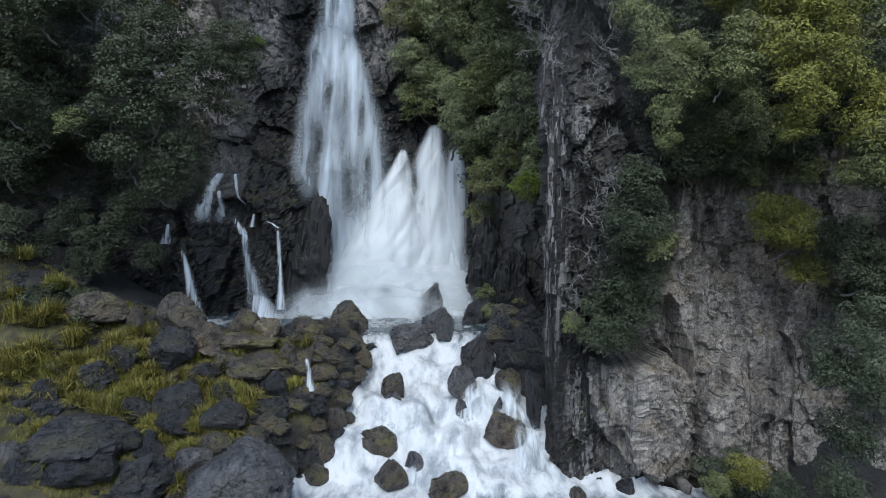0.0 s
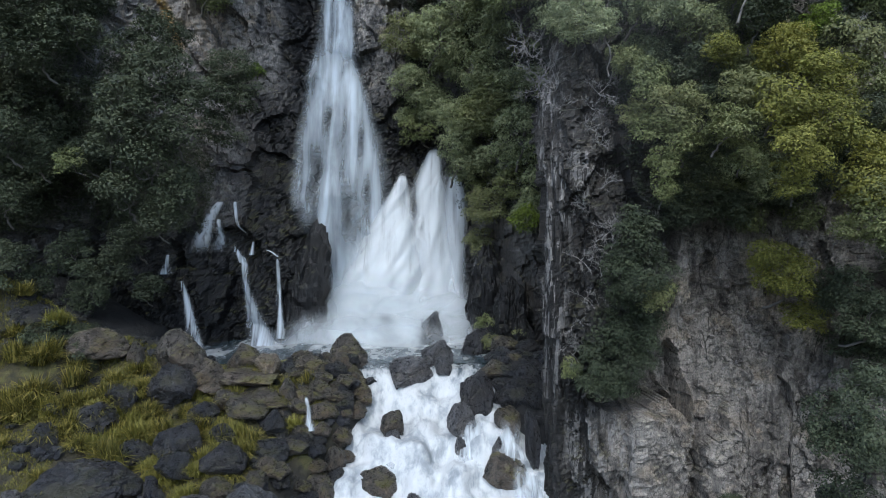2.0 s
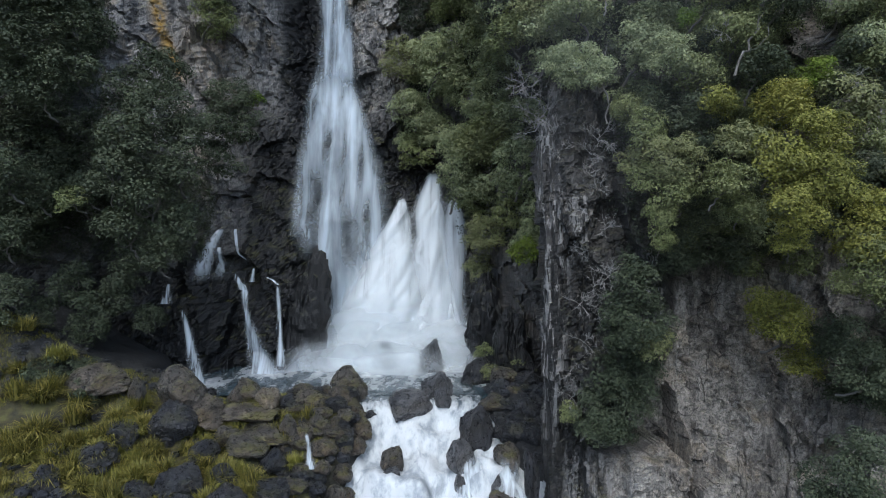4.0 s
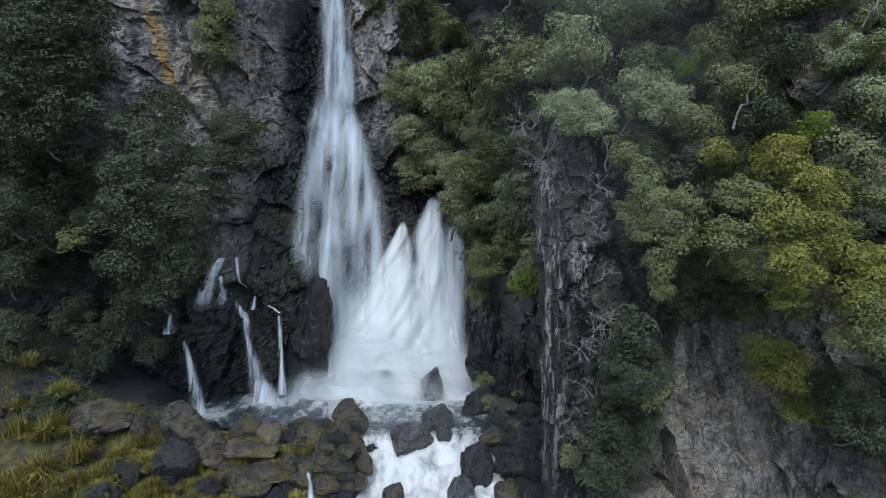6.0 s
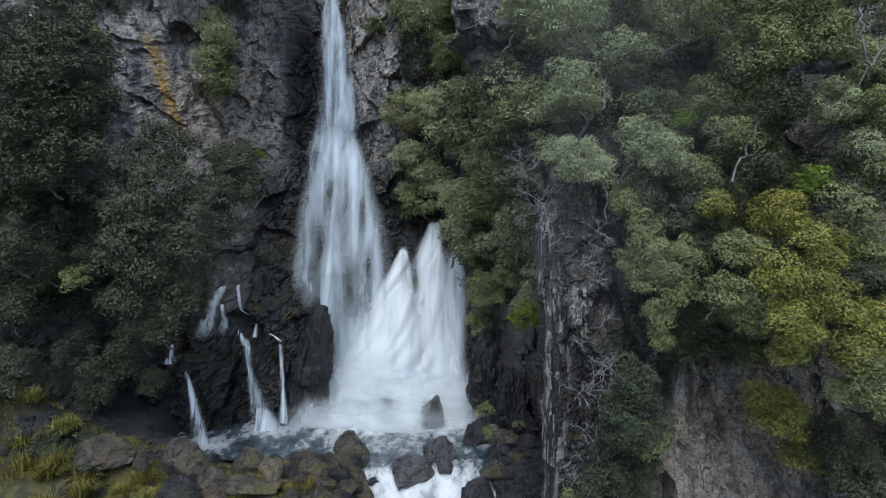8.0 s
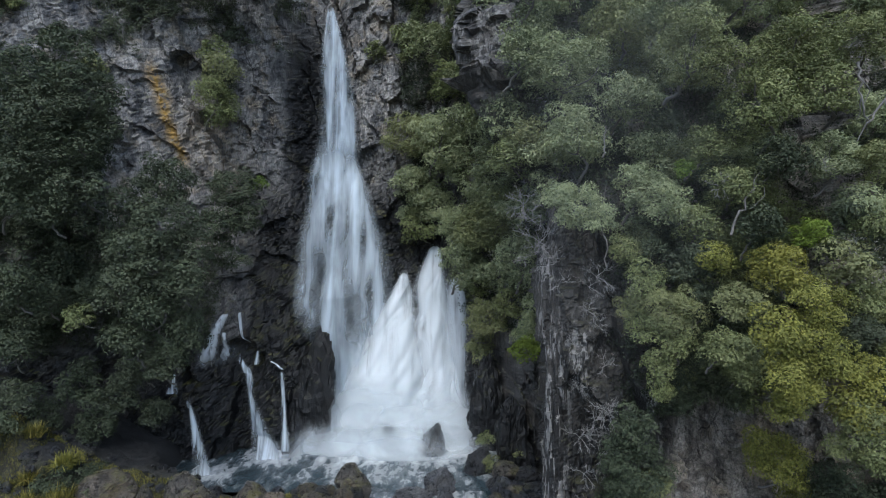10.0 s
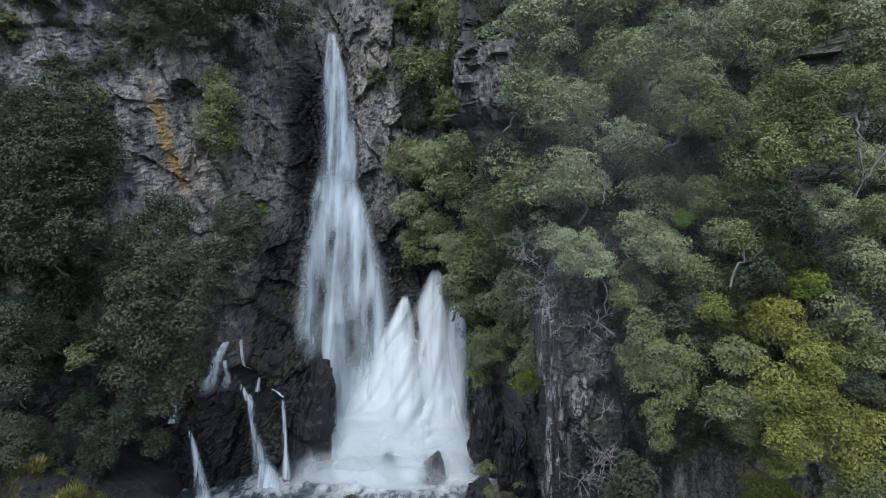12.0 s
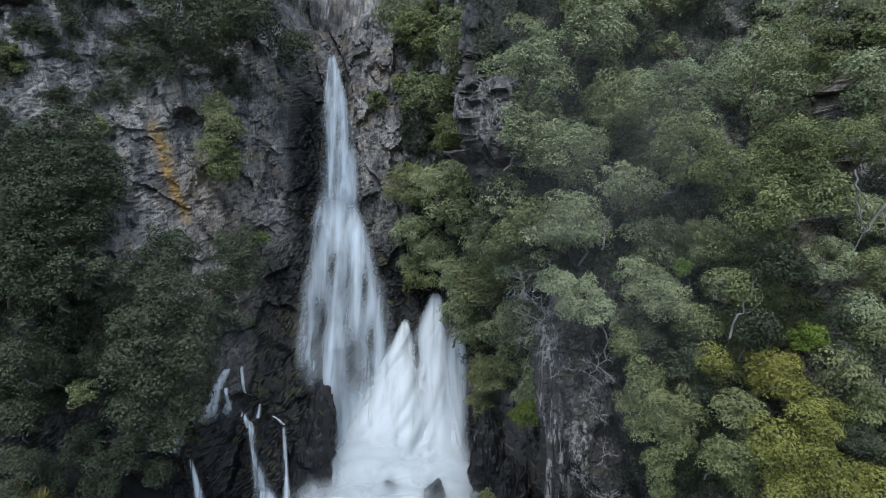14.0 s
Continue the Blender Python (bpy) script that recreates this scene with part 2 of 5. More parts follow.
def stream_material(name):
    """White water over stones; 'foam' says how white, the rest is grey-blue clear water."""
    n = Nodes(name)
    vec = n.warp(n.coords("Position", (1.5, 0.75, 0.9)), 0.8, 0.7)
    f1 = n.noise(vec, 0.8, 5, 0.55)
    f2 = n.noise(vec, 2.6, 4, 0.6)
    both = n.maths("ADD", f1, n.maths("MULTIPLY", f2, 0.5))
    mask = n.step(n.maths("ADD", n.attr("foam"), n.maths("MULTIPLY", n.maths("SUBTRACT", both, 0.75), 1.7)), -0.1, 0.85)
    # Grey-blue in the noise's lows paints soft shadows into the foam.
    white = n.mix(n.step(both, 0.55, 0.85), (0.25, 0.275, 0.295), (0.46, 0.48, 0.49))
    n.link(n.mix(mask, (0.028, 0.042, 0.05), white), n.bsdf.inputs["Base Color"])
    n.link(n.step(mask, 0, 1, 0.14, 0.7), n.bsdf.inputs["Roughness"])
    n.bump(both, 0.5, 0.3)
    return n.mat


def mist_material(name, strength):
    n = Nodes(name)
    c = n.node("ShaderNodeTexCoord").outputs["UV"]
    sep = n.node("ShaderNodeSeparateXYZ")
    n.link(c, sep.inputs[0])
    d = n.maths("SQRT", n.maths("ADD", n.maths("POWER", n.maths("SUBTRACT", sep.outputs["X"], 0.5), 2.0), n.maths("POWER", n.maths("SUBTRACT", sep.outputs["Y"], 0.5), 2.0)))
    puff = n.noise(n.coords("Position"), 0.35, 4, 0.55, 0.4)
    a = n.maths("MULTIPLY", n.step(d, 0.05, 0.5, strength, 0.0), n.step(puff, 0.25, 0.7, 0.35, 1.0))
    dif = n.node("ShaderNodeBsdfTranslucent")
    dif.inputs["Color"].default_value = (0.68, 0.72, 0.745, 1)
    dif2 = n.node("ShaderNodeBsdfDiffuse")
    dif2.inputs["Color"].default_value = (0.68, 0.72, 0.745, 1)
    both = n.node("ShaderNodeMixShader")
    n.link(dif.outputs[0], both.inputs[1])
    n.link(dif2.outputs[0], both.inputs[2])
    clear = n.node("ShaderNodeBsdfTransparent")
    m = n.node("ShaderNodeMixShader")
    n.link(a, m.inputs[0])
    n.link(clear.outputs[0], m.inputs[1])
    n.link(both.outputs[0], m.inputs[2])
    n.link(m.outputs[0], n.out.inputs["Surface"])
    return n.mat


def soil_material(name):
    n = Nodes(name)
    vec = n.coords("Position")
    big, mid, fine = n.noise(vec, 0.3, 4), n.noise(vec, 1.8, 5), n.noise(vec, 12, 5, 0.7)
    col = n.mix(n.step(n.maths("ADD", big, n.maths("MULTIPLY", mid, 0.5)), 0.6, 0.9), (0.035, 0.03, 0.02), (0.115, 0.10, 0.04))
    col = n.mix(n.step(fine, 0.4, 0.7, 0.5, 0.0), col, (0.03, 0.03, 0.02))
    col = n.mix(n.step(n.noise(vec, 0.5, 3), 0.55, 0.65, 0, 0.8), col, n.mix(fine, (0.09, 0.095, 0.025), (0.2, 0.185, 0.06)))
    # Dark where wet by the stream and where tree shade is put into the soil.
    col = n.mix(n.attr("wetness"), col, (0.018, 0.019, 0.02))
    n.link(col, n.bsdf.inputs["Base Color"])
    n.bsdf.inputs["Roughness"].default_value = 0.85
    n.bump(n.maths("ADD", mid, n.maths("MULTIPLY", fine, 0.5)), 1.0, 0.4)
    return n.mat


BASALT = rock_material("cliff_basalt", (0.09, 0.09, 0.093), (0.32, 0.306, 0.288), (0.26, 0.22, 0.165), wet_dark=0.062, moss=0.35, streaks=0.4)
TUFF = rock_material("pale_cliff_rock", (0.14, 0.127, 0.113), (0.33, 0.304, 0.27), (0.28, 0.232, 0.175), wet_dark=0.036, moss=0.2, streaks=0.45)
BLACK_ROCK = rock_material("black_wet_rock", (0.009, 0.0097, 0.0125), (0.036, 0.039, 0.049), (0.026, 0.025, 0.024), moss=0.15, streaks=0.2, per_object=True)
BROWN_ROCK = rock_material("brown_mossy_rock", (0.028, 0.025, 0.021), (0.125, 0.11, 0.092), (0.092, 0.067, 0.04), moss=0.55, streaks=0.2, per_object=True)
TAN_ROCK = rock_material("pale_tan_rock", (0.10, 0.082, 0.06), (0.26, 0.225, 0.175), (0.20, 0.15, 0.09), moss=0.3, streaks=0.2, per_object=True)
GREY_ROCK = rock_material("grey_wet_rock", (0.03, 0.032, 0.037), (0.14, 0.145, 0.158), (0.09, 0.085, 0.08), moss=0.1, streaks=0.4, per_object=True)
BOULDER_ROCK = [BLACK_ROCK, BROWN_ROCK, TAN_ROCK, GREY_ROCK]
SOIL = soil_material("mossy_soil")
# Dark green foliage, also used where shade is put into the leaf colour.
LEAF_DEEP_SHADE = leaf_material("deep_green_shaded_leaves", (0.02, 0.028, 0.016), (0.086, 0.102, 0.06), (0.08, 0.092, 0.057))
LEAF_MID = leaf_material("green_leaves", (0.074, 0.086, 0.032), (0.212, 0.234, 0.102), (0.205, 0.21, 0.1))
# Grey-green foliage, kept pale to carry haze in its colour as well.
LEAF_GREY_HAZE = leaf_material("grey_green_hazed_leaves", (0.12, 0.137, 0.068), (0.285, 0.315, 0.178), (0.272, 0.30, 0.16))
LEAF_GOLD = leaf_material("yellow_green_leaves", (0.078, 0.086, 0.018), (0.255, 0.255, 0.065), (0.26, 0.24, 0.052))
LEAF_BRIGHT = leaf_material("bright_green_leaves", (0.05, 0.09, 0.01), (0.13, 0.185, 0.03), (0.15, 0.185, 0.03))
GRASS = leaf_material("tussock_blades", (0.09, 0.092, 0.024), (0.51, 0.42, 0.12), (0.25, 0.24, 0.06), 0.25)
BARK = bark_material("grey_bark", (0.035, 0.033, 0.03), (0.17, 0.16, 0.147))
TWIG = bark_material("bare_grey_twigs", (0.16, 0.155, 0.15), (0.34, 0.33, 0.32))
VEIL = falling_material("veil_of_falling_water", (0.35, 0.40, 0.45), 0.55, 1.7, 0.3, 0.5)
SKIRT = falling_material("skirt_of_falling_water", (0.39, 0.44, 0.485), 0.74, 1.3, 0.28, 0.62)
PLUME = falling_material("plume_of_white_water", (0.62, 0.66, 0.69), 1.0, 1.9, 0.35, 0.8)
TRICKLE = falling_material("trickle_of_water", (0.46, 0.505, 0.545), 0.74, 5.0, 0.45, 1.1)
SPLASH = falling_material("water_splashing_on_a_ledge", (0.56, 0.60, 0.64), 0.92, 4.5, 0.4, 1.2, 0.4)
CASCADE = falling_material("cascade_over_stones", (0.42, 0.455, 0.48), 0.6, 3.4, 0.4, 1.0, 0.22)
STREAM = stream_material("white_stream_water")
HAZE = mist_material("thin_haze", 0.05)
MIST = mist_material("spray_mist", 0.72)


# ---- the shape of the land ----
POOL = 0.5
CLIFF_X = [-60, -40, -27, -22, -18, -14, -11, -9.2, -6, -1, 3, 6, 12, 30]
CLIFF_Z = [0, 8, 15, 22, 30, 40]
CLIFF_Y = [
    [24, 24, 24, 25, 26, 29], [31, 31, 31, 32, 34, 37], [38.5, 37.5, 34, 35.5, 37, 39], [39.5, 39, 37.5, 39.5, 41, 43],
    [38.5, 39.5, 41, 42.5, 43.5, 46], [41.2, 42, 45.5, 46.2, 45.5, 47], [41, 42.6, 46.5, 49.5, 51.5, 53], [43, 44.5, 48, 50.2, 52, 53.5],
    [46.5, 47.8, 48.8, 49.6, 49.6, 51], [46.3, 48, 49.2, 49.2, 49, 50.5], [43.5, 43.6, 43.2, 43.5, 46, 49], [37.5, 37, 38, 40, 44, 48],
    [37, 37, 38, 40, 44, 48], [37, 37, 38, 40, 44, 48],
]


def broken(p, k, big=0.6, small=0.18):
    """Broken rock: tilted blocks of four sizes, sharp at their joints."""
    q = np.stack([p[:, 0] * 0.93 + p[:, 2] * 0.22, p[:, 1], p[:, 2] * 0.95 - p[:, 0] * 0.3], axis=-1) * np.array([0.46, 0.46, 0.3]) + 0.012 * fbm(p * 2.0, 3, k + 40)[:, None]
    return big * facets(q, k, 1.1) + small * facets(q * 2.7 + 3.3, k + 11, 1.2) + 0.08 * facets(q * np.array([6.5, 6.5, 7.5]) + 1.7, k + 23, 1.2) + 0.035 * facets(q * np.array([15.0, 15.0, 18.0]), k + 27, 1.2)


def cliff_y(x, z):
    """How far off the gorge's back wall stands at x, z."""
    x, z = np.atleast_1d(np.asarray(x, float)), np.atleast_1d(np.asarray(z, float))
    y = table(CLIFF_X, CLIFF_Z, CLIFF_Y, x, np.clip(z, 0, 40)) + 0.25 * np.clip(z - 40, 0, 10)
    p = np.stack([x, y * 0.3, z], axis=-1)
    notch = -1.6 * np.exp(-((x + 9.6) / 0.9) ** 2) * smooth(30, 34, z)
    low = z + 1.3 * fbm(np.stack([x * 0.55, 0 * x, z * 0.1], axis=-1), 3, 130)
    shelf = 0.25 * smooth(-19, -16, x) * smooth(-8.2, -9.0, x) * smooth(7.8, 6.8, low) + 0.4 * smooth(-14.2, -13.2, x) * smooth(-8.2, -8.9, x) * smooth(9.6, 8.8, low)
    return y - broken(p, 3) - notch - shelf + np.clip(z - 50, 0, 99) ** 1.5 * 3


def bluff_back(z):
    """How far the bluff has leaned back at height z."""
    return 0.3 * np.clip(z - 10, 0, 8) + 0.62 * np.clip(z - 18, 0, 99) + np.clip(z - 48, 0, 99) * 5


BLUFF = [(13, 48), (9.5, 38), (5.0, 27.0), (5.1, 25.9), (6.2, 25.3), (8.5, 25.0), (11, 25.6), (13.5, 25.9), (15.6, 25.4), (17.2, 24.2), (19, 21.5), (23, 18.5), (32, 16), (60, 12)]


def bluff_y(x, z):
    xs, ys = [p[0] for p in BLUFF[3:]], [p[1] for p in BLUFF[3:]]
    return np.interp(x, xs, ys) + bluff_back(z)


def stream_z(x, y):
    """The stream's surface: it steps down from the pool over the boulders."""
    x, y = np.asarray(x, float), np.asarray(y, float)
    p = np.stack([x * 0.45, y * 0.45, 0 * x], axis=-1).reshape(-1, 3)
    wobble = (1.3 * fbm(p, 3, 5)).reshape(x.shape)
    yy = y + wobble * smooth(34.6, 32, y)
    z = np.interp(yy, [10, 23, 24.4, 25.2, 26.6, 27.3, 28.3, 29.0, 30.2, 30.8, 32, 32.6, 33.2, 60], [-4.8, -4.55, -4.45, -4.1, -3.7, -3.05, -2.75, -1.95, -1.65, -0.9, -0.5, 0.1, 0.49, 0.49])
    q = np.stack([x * 1.1, y * 0.7, 0 * x], axis=-1).reshape(-1, 3)
    return z + (0.24 * fbm(q * np.array([0.9, 0.6, 1]), 3, 9)).reshape(x.shape) * smooth(34.0, 32.2, y) * (0.25 + 0.75 * smooth(23.5, 25, y))


def left_shore(y):
    return np.interp(y, [5, 18, 22, 25, 27, 28.5, 31, 33, 34.2, 36], [-12, -10, -8, -7.0, -5.9, -5.2, -4.6, -4.4, -13, -18])


def right_shore(y):
    return np.interp(y, [5, 18, 22, 24.6, 25.6, 28.5, 31, 33, 34.5, 37, 39], [8, 9.5, 10.5, 11, 5.4, 5.2, 3.3, 2.6, 2.6, 2.6, 3.8])


def ground_z(x, y):
    x, y = np.asarray(x, float), np.asarray(y, float)
    p = np.stack([x * 0.5, y * 0.5, 0 * x], axis=-1).reshape(-1, 3)
    rough = fbm(p, 4, 15).reshape(x.shape)
    z = np.interp(y, [-200, 5, 18, 22, 25, 28, 31, 32.6, 33.9, 35.5, 70], [-7, -5.6, -4.3, -3.4, -2.5, -1.5, 0.2, 0.95, 0.95, 0.4, 0.4])
    z = z + 2.0 * smooth(-13, -21, x) + 3.2 * smooth(-19, -27, x) * smooth(24, 32, y) + 2.5 * smooth(-26, -45, x)
    z = z + smooth(13, 26, x) * 3.5 - smooth(4.6, 6, x) * smooth(17, 14, x) * smooth(21, 24, y) * smooth(30, 27, y) * 2.8
    z = z + 0.35 * rough
    inside = smooth(-0.9, 0.5, np.minimum(x - left_shore(y), right_shore(y) - x)) * smooth(2, 8, y)
    bed = np.where(y > 34.6, -1.0, stream_z(x, y) - 0.45)
    return z * (1 - inside) + np.minimum(z, bed) * inside


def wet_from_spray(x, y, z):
    """Soaked rock near the falls and the stream; the wall's foot darkens out to x -34."""
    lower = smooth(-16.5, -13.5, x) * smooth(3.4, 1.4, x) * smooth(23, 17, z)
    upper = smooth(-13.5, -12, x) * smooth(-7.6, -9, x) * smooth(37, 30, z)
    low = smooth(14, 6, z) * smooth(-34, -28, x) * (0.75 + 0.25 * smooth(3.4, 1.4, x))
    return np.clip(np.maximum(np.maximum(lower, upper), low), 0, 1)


# ---- ground ----
def spread(lo, hi, step, far):
    out = list(np.arange(lo, hi + step / 2, step))
    gap, a, b = step, lo, hi
    while b < far:
        gap *= 1.6
        a, b = a - gap, b + gap
        out = [a] + out + [b]
    return np.array(out)


gx, gy = np.meshgrid(spread(-27, 18, 0.22, 1500), spread(13, 40, 0.22, 1500))
gz = ground_z(gx, gy)
far_off = np.maximum(np.abs(gx) - 80, np.abs(gy - 20) - 80)
gz = np.where(far_off > 0, gz + smooth(0, 400, far_off) * 14 * fbm(np.stack([gx * 0.004, gy * 0.004, gx * 0], axis=-1).reshape(-1, 3), 3, 31).reshape(gx.shape), gz)
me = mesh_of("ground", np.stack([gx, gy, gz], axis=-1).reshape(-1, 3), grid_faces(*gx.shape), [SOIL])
# The last two terms paint the left trees' shade onto the bank soil.
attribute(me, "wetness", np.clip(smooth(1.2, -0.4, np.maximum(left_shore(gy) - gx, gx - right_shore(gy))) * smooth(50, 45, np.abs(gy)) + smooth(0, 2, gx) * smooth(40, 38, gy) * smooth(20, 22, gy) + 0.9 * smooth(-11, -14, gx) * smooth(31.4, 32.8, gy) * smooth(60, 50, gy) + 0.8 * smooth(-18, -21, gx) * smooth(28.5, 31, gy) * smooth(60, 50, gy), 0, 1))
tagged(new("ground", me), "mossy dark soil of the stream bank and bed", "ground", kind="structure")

# ---- back wall of the gorge ----
xs = np.concatenate([np.arange(-60, -30, 0.8), np.arange(-30, 8, 0.14), np.arange(8, 30.5, 0.8)])
zs = np.concatenate([np.arange(-2, 38, 0.14), np.arange(38, 58, 1.0)])
cx, cz = np.meshgrid(xs, zs)
cy = cliff_y(cx.ravel(), cz.ravel()).reshape(cx.shape)
me = mesh_of("gorge_wall", np.stack([cx, cy, cz], axis=-1).reshape(-1, 3), grid_faces(*cx.shape), [BASALT], shade=False)
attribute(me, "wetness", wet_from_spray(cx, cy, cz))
lean = cx + 19.7 + 0.27 * (cz - 25)
attribute(me, "rust", np.clip(np.exp(-(lean / 0.3) ** 2) * smooth(20.5, 22, cz) * smooth(29, 27, cz) + 0.2 * np.exp(-((lean - 2.2) / 1.6) ** 2) * smooth(18, 20, cz) * smooth(27, 24, cz), 0, 1))
tagged(new("gorge_wall", me), "tall grey basalt gorge wall, soaked black beside the falls", "cliff", kind="structure")


# ---- bluff on the other side of the stream ----
def make_bluff():
    pts = np.array(BLUFF, float)
    seg = np.hypot(*(pts[1:] - pts[:-1]).T)
    s_pts = np.concatenate([[0], np.cumsum(seg)])
    corner, end = s_pts[2], s_pts[9]
    s = np.concatenate([np.linspace(0, corner - 1, 24), np.arange(corner - 1, end, 0.085), np.linspace(end, s_pts[-1], 40)])
    px, py = np.interp(s, s_pts, pts[:, 0]), np.interp(s, s_pts, pts[:, 1])
    for _ in range(3):
        px[1:-1], py[1:-1] = (px[:-2] + 2 * px[1:-1] + px[2:]) / 4, (py[:-2] + 2 * py[1:-1] + py[2:]) / 4
    tx, ty = np.gradient(px), np.gradient(py)
    ln = np.hypot(tx, ty)
    nx, ny = ty / ln, -tx / ln
    z = np.concatenate([np.arange(-6, 20, 0.085), np.arange(20, 32, 0.13), np.arange(32, 36, 0.3), np.arange(36, 58, 0.8)])
    S, Z = np.meshgrid(np.arange(len(s)), z)
    X, Y = px[S], py[S]
    back = bluff_back(Z)
    X = X - 2.6 * smooth(17, 25, Z) * smooth(12, 5, X)
    p = np.stack([X, Y, Z], axis=-1).reshape(-1, 3)
    d = (0.8 * facets(np.stack([p[:, 0] * 0.28 + p[:, 2] * 0.08, p[:, 1] * 0.28, p[:, 2] * 0.2 - p[:, 0] * 0.1], axis=-1) + 0.03 * fbm(p * 1.2, 3, 66)[:, None], 65, 0.9) + broken(p, 60, 0.36, 0.12) + 0.14 * facets(p * np.array([0.9, 0.9, 0.12]) + 0.08 * fbm(p, 2, 69)[:, None], 71)).reshape(X.shape)
    d = d + 0.5 * smooth(4, -4, Z) * smooth(9, 14, X) - 0.5 * smooth(3.0, 9.0, Z) * smooth(9.0, 13, X)
    rib = smooth(1.5, 0.5, np.abs(s[S] - corner - 0.6)) * smooth(19, 15, Z)
    groove = (0.12 * facets(p * np.array([3.2, 3.2, 0.35]), 83)).reshape(X.shape)
    d = d * (1 - 0.8 * rib) + rib * (0.1 + groove)
    outcrop = smooth(24, 25.5, Z) * smooth(31, 29, Z) * smooth(5.0, 3.6, X)
    d = d + 1.4 * outcrop
    X, Y = X + nx[S] * d, Y + ny[S] * d + back
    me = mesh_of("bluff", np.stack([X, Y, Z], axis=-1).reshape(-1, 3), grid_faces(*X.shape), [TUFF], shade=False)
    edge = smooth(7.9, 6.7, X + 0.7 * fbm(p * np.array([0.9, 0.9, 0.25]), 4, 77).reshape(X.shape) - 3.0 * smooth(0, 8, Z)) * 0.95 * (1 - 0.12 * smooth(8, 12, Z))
    # under: rock partly darkened from Z 6.5 up, fading out by X 13.5.
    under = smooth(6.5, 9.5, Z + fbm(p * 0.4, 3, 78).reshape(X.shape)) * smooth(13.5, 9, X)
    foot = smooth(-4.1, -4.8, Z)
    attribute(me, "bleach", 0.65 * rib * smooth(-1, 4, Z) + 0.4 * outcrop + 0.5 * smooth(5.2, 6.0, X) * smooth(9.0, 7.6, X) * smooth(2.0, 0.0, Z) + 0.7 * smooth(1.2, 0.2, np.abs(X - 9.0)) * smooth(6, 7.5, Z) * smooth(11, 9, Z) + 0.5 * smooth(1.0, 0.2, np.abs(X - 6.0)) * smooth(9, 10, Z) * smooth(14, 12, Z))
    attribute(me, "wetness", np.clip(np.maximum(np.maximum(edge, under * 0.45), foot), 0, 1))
    global BLUFF_POINTS
    BLUFF_POINTS = np.stack([X, Y, Z], axis=-1).reshape(-1, 3)
    return tagged(new("bluff", me), "sheer bluff of pale grey volcanic rock above the stream", "cliff", kind="structure")


make_bluff()

# ---- water ----
wx, wy = np.meshgrid(np.arange(-12, 13, 0.1), np.arange(9, 34.7, 0.1))
wz = stream_z(wx, wy)
inside = np.minimum(wx - left_shore(wy), right_shore(wy) - wx)
keep = inside > -1.0
faces = grid_faces(*wx.shape)
faces = faces[keep.ravel()[faces].all(axis=1)]
me = mesh_of("stream", np.stack([wx, wy, wz], axis=-1).reshape(-1, 3), faces, [STREAM])
attribute(me, "foam", np.clip(smooth(22.8, 24.8, wy) * (0.2 + 0.8 * smooth(0.45, -0.25, wz)) * (0.55 + 0.45 * smooth(0.0, 1.2, inside)), 0, 1))
tagged(new("stream", me), "white water rushing down over boulders from the pool", "water", kind="structure")

wx, wy = np.meshgrid(np.arange(-21, 6.1, 0.15), np.arange(34.5, 50, 0.15))
q = np.stack([wx * 0.8, wy * 0.8, 0 * wx], axis=-1).reshape(-1, 3)
wz = POOL + 0.05 * fbm(q, 3, 91).reshape(wx.shape)
churn = np.hypot((wx + 3.2) / 6.6, (wy - 44) / 4.6)
wz = wz + 0.35 * smooth(1.1, 0.4, churn) * (0.5 + fbm(q * 0.8, 3, 95).reshape(wx.shape))
me = mesh_of("pool", np.stack([wx, wy, wz], axis=-1).reshape(-1, 3), grid_faces(*wx.shape), [STREAM])
attribute(me, "foam", np.clip(smooth(1.55, 0.55, churn) + 0.55 * smooth(1.2, 0.2, np.hypot(wx + 12.3, wy - 39.6) / 2.2) + 0.5 * smooth(1.2, 0.2, np.hypot(wx + 15.8, wy - 37) / 2.0) + 0.2 * smooth(2.2, 1.2, churn), 0, 1))
tagged(new("pool", me), "churning blue-green plunge pool at the foot of the falls", "water", kind="structure")


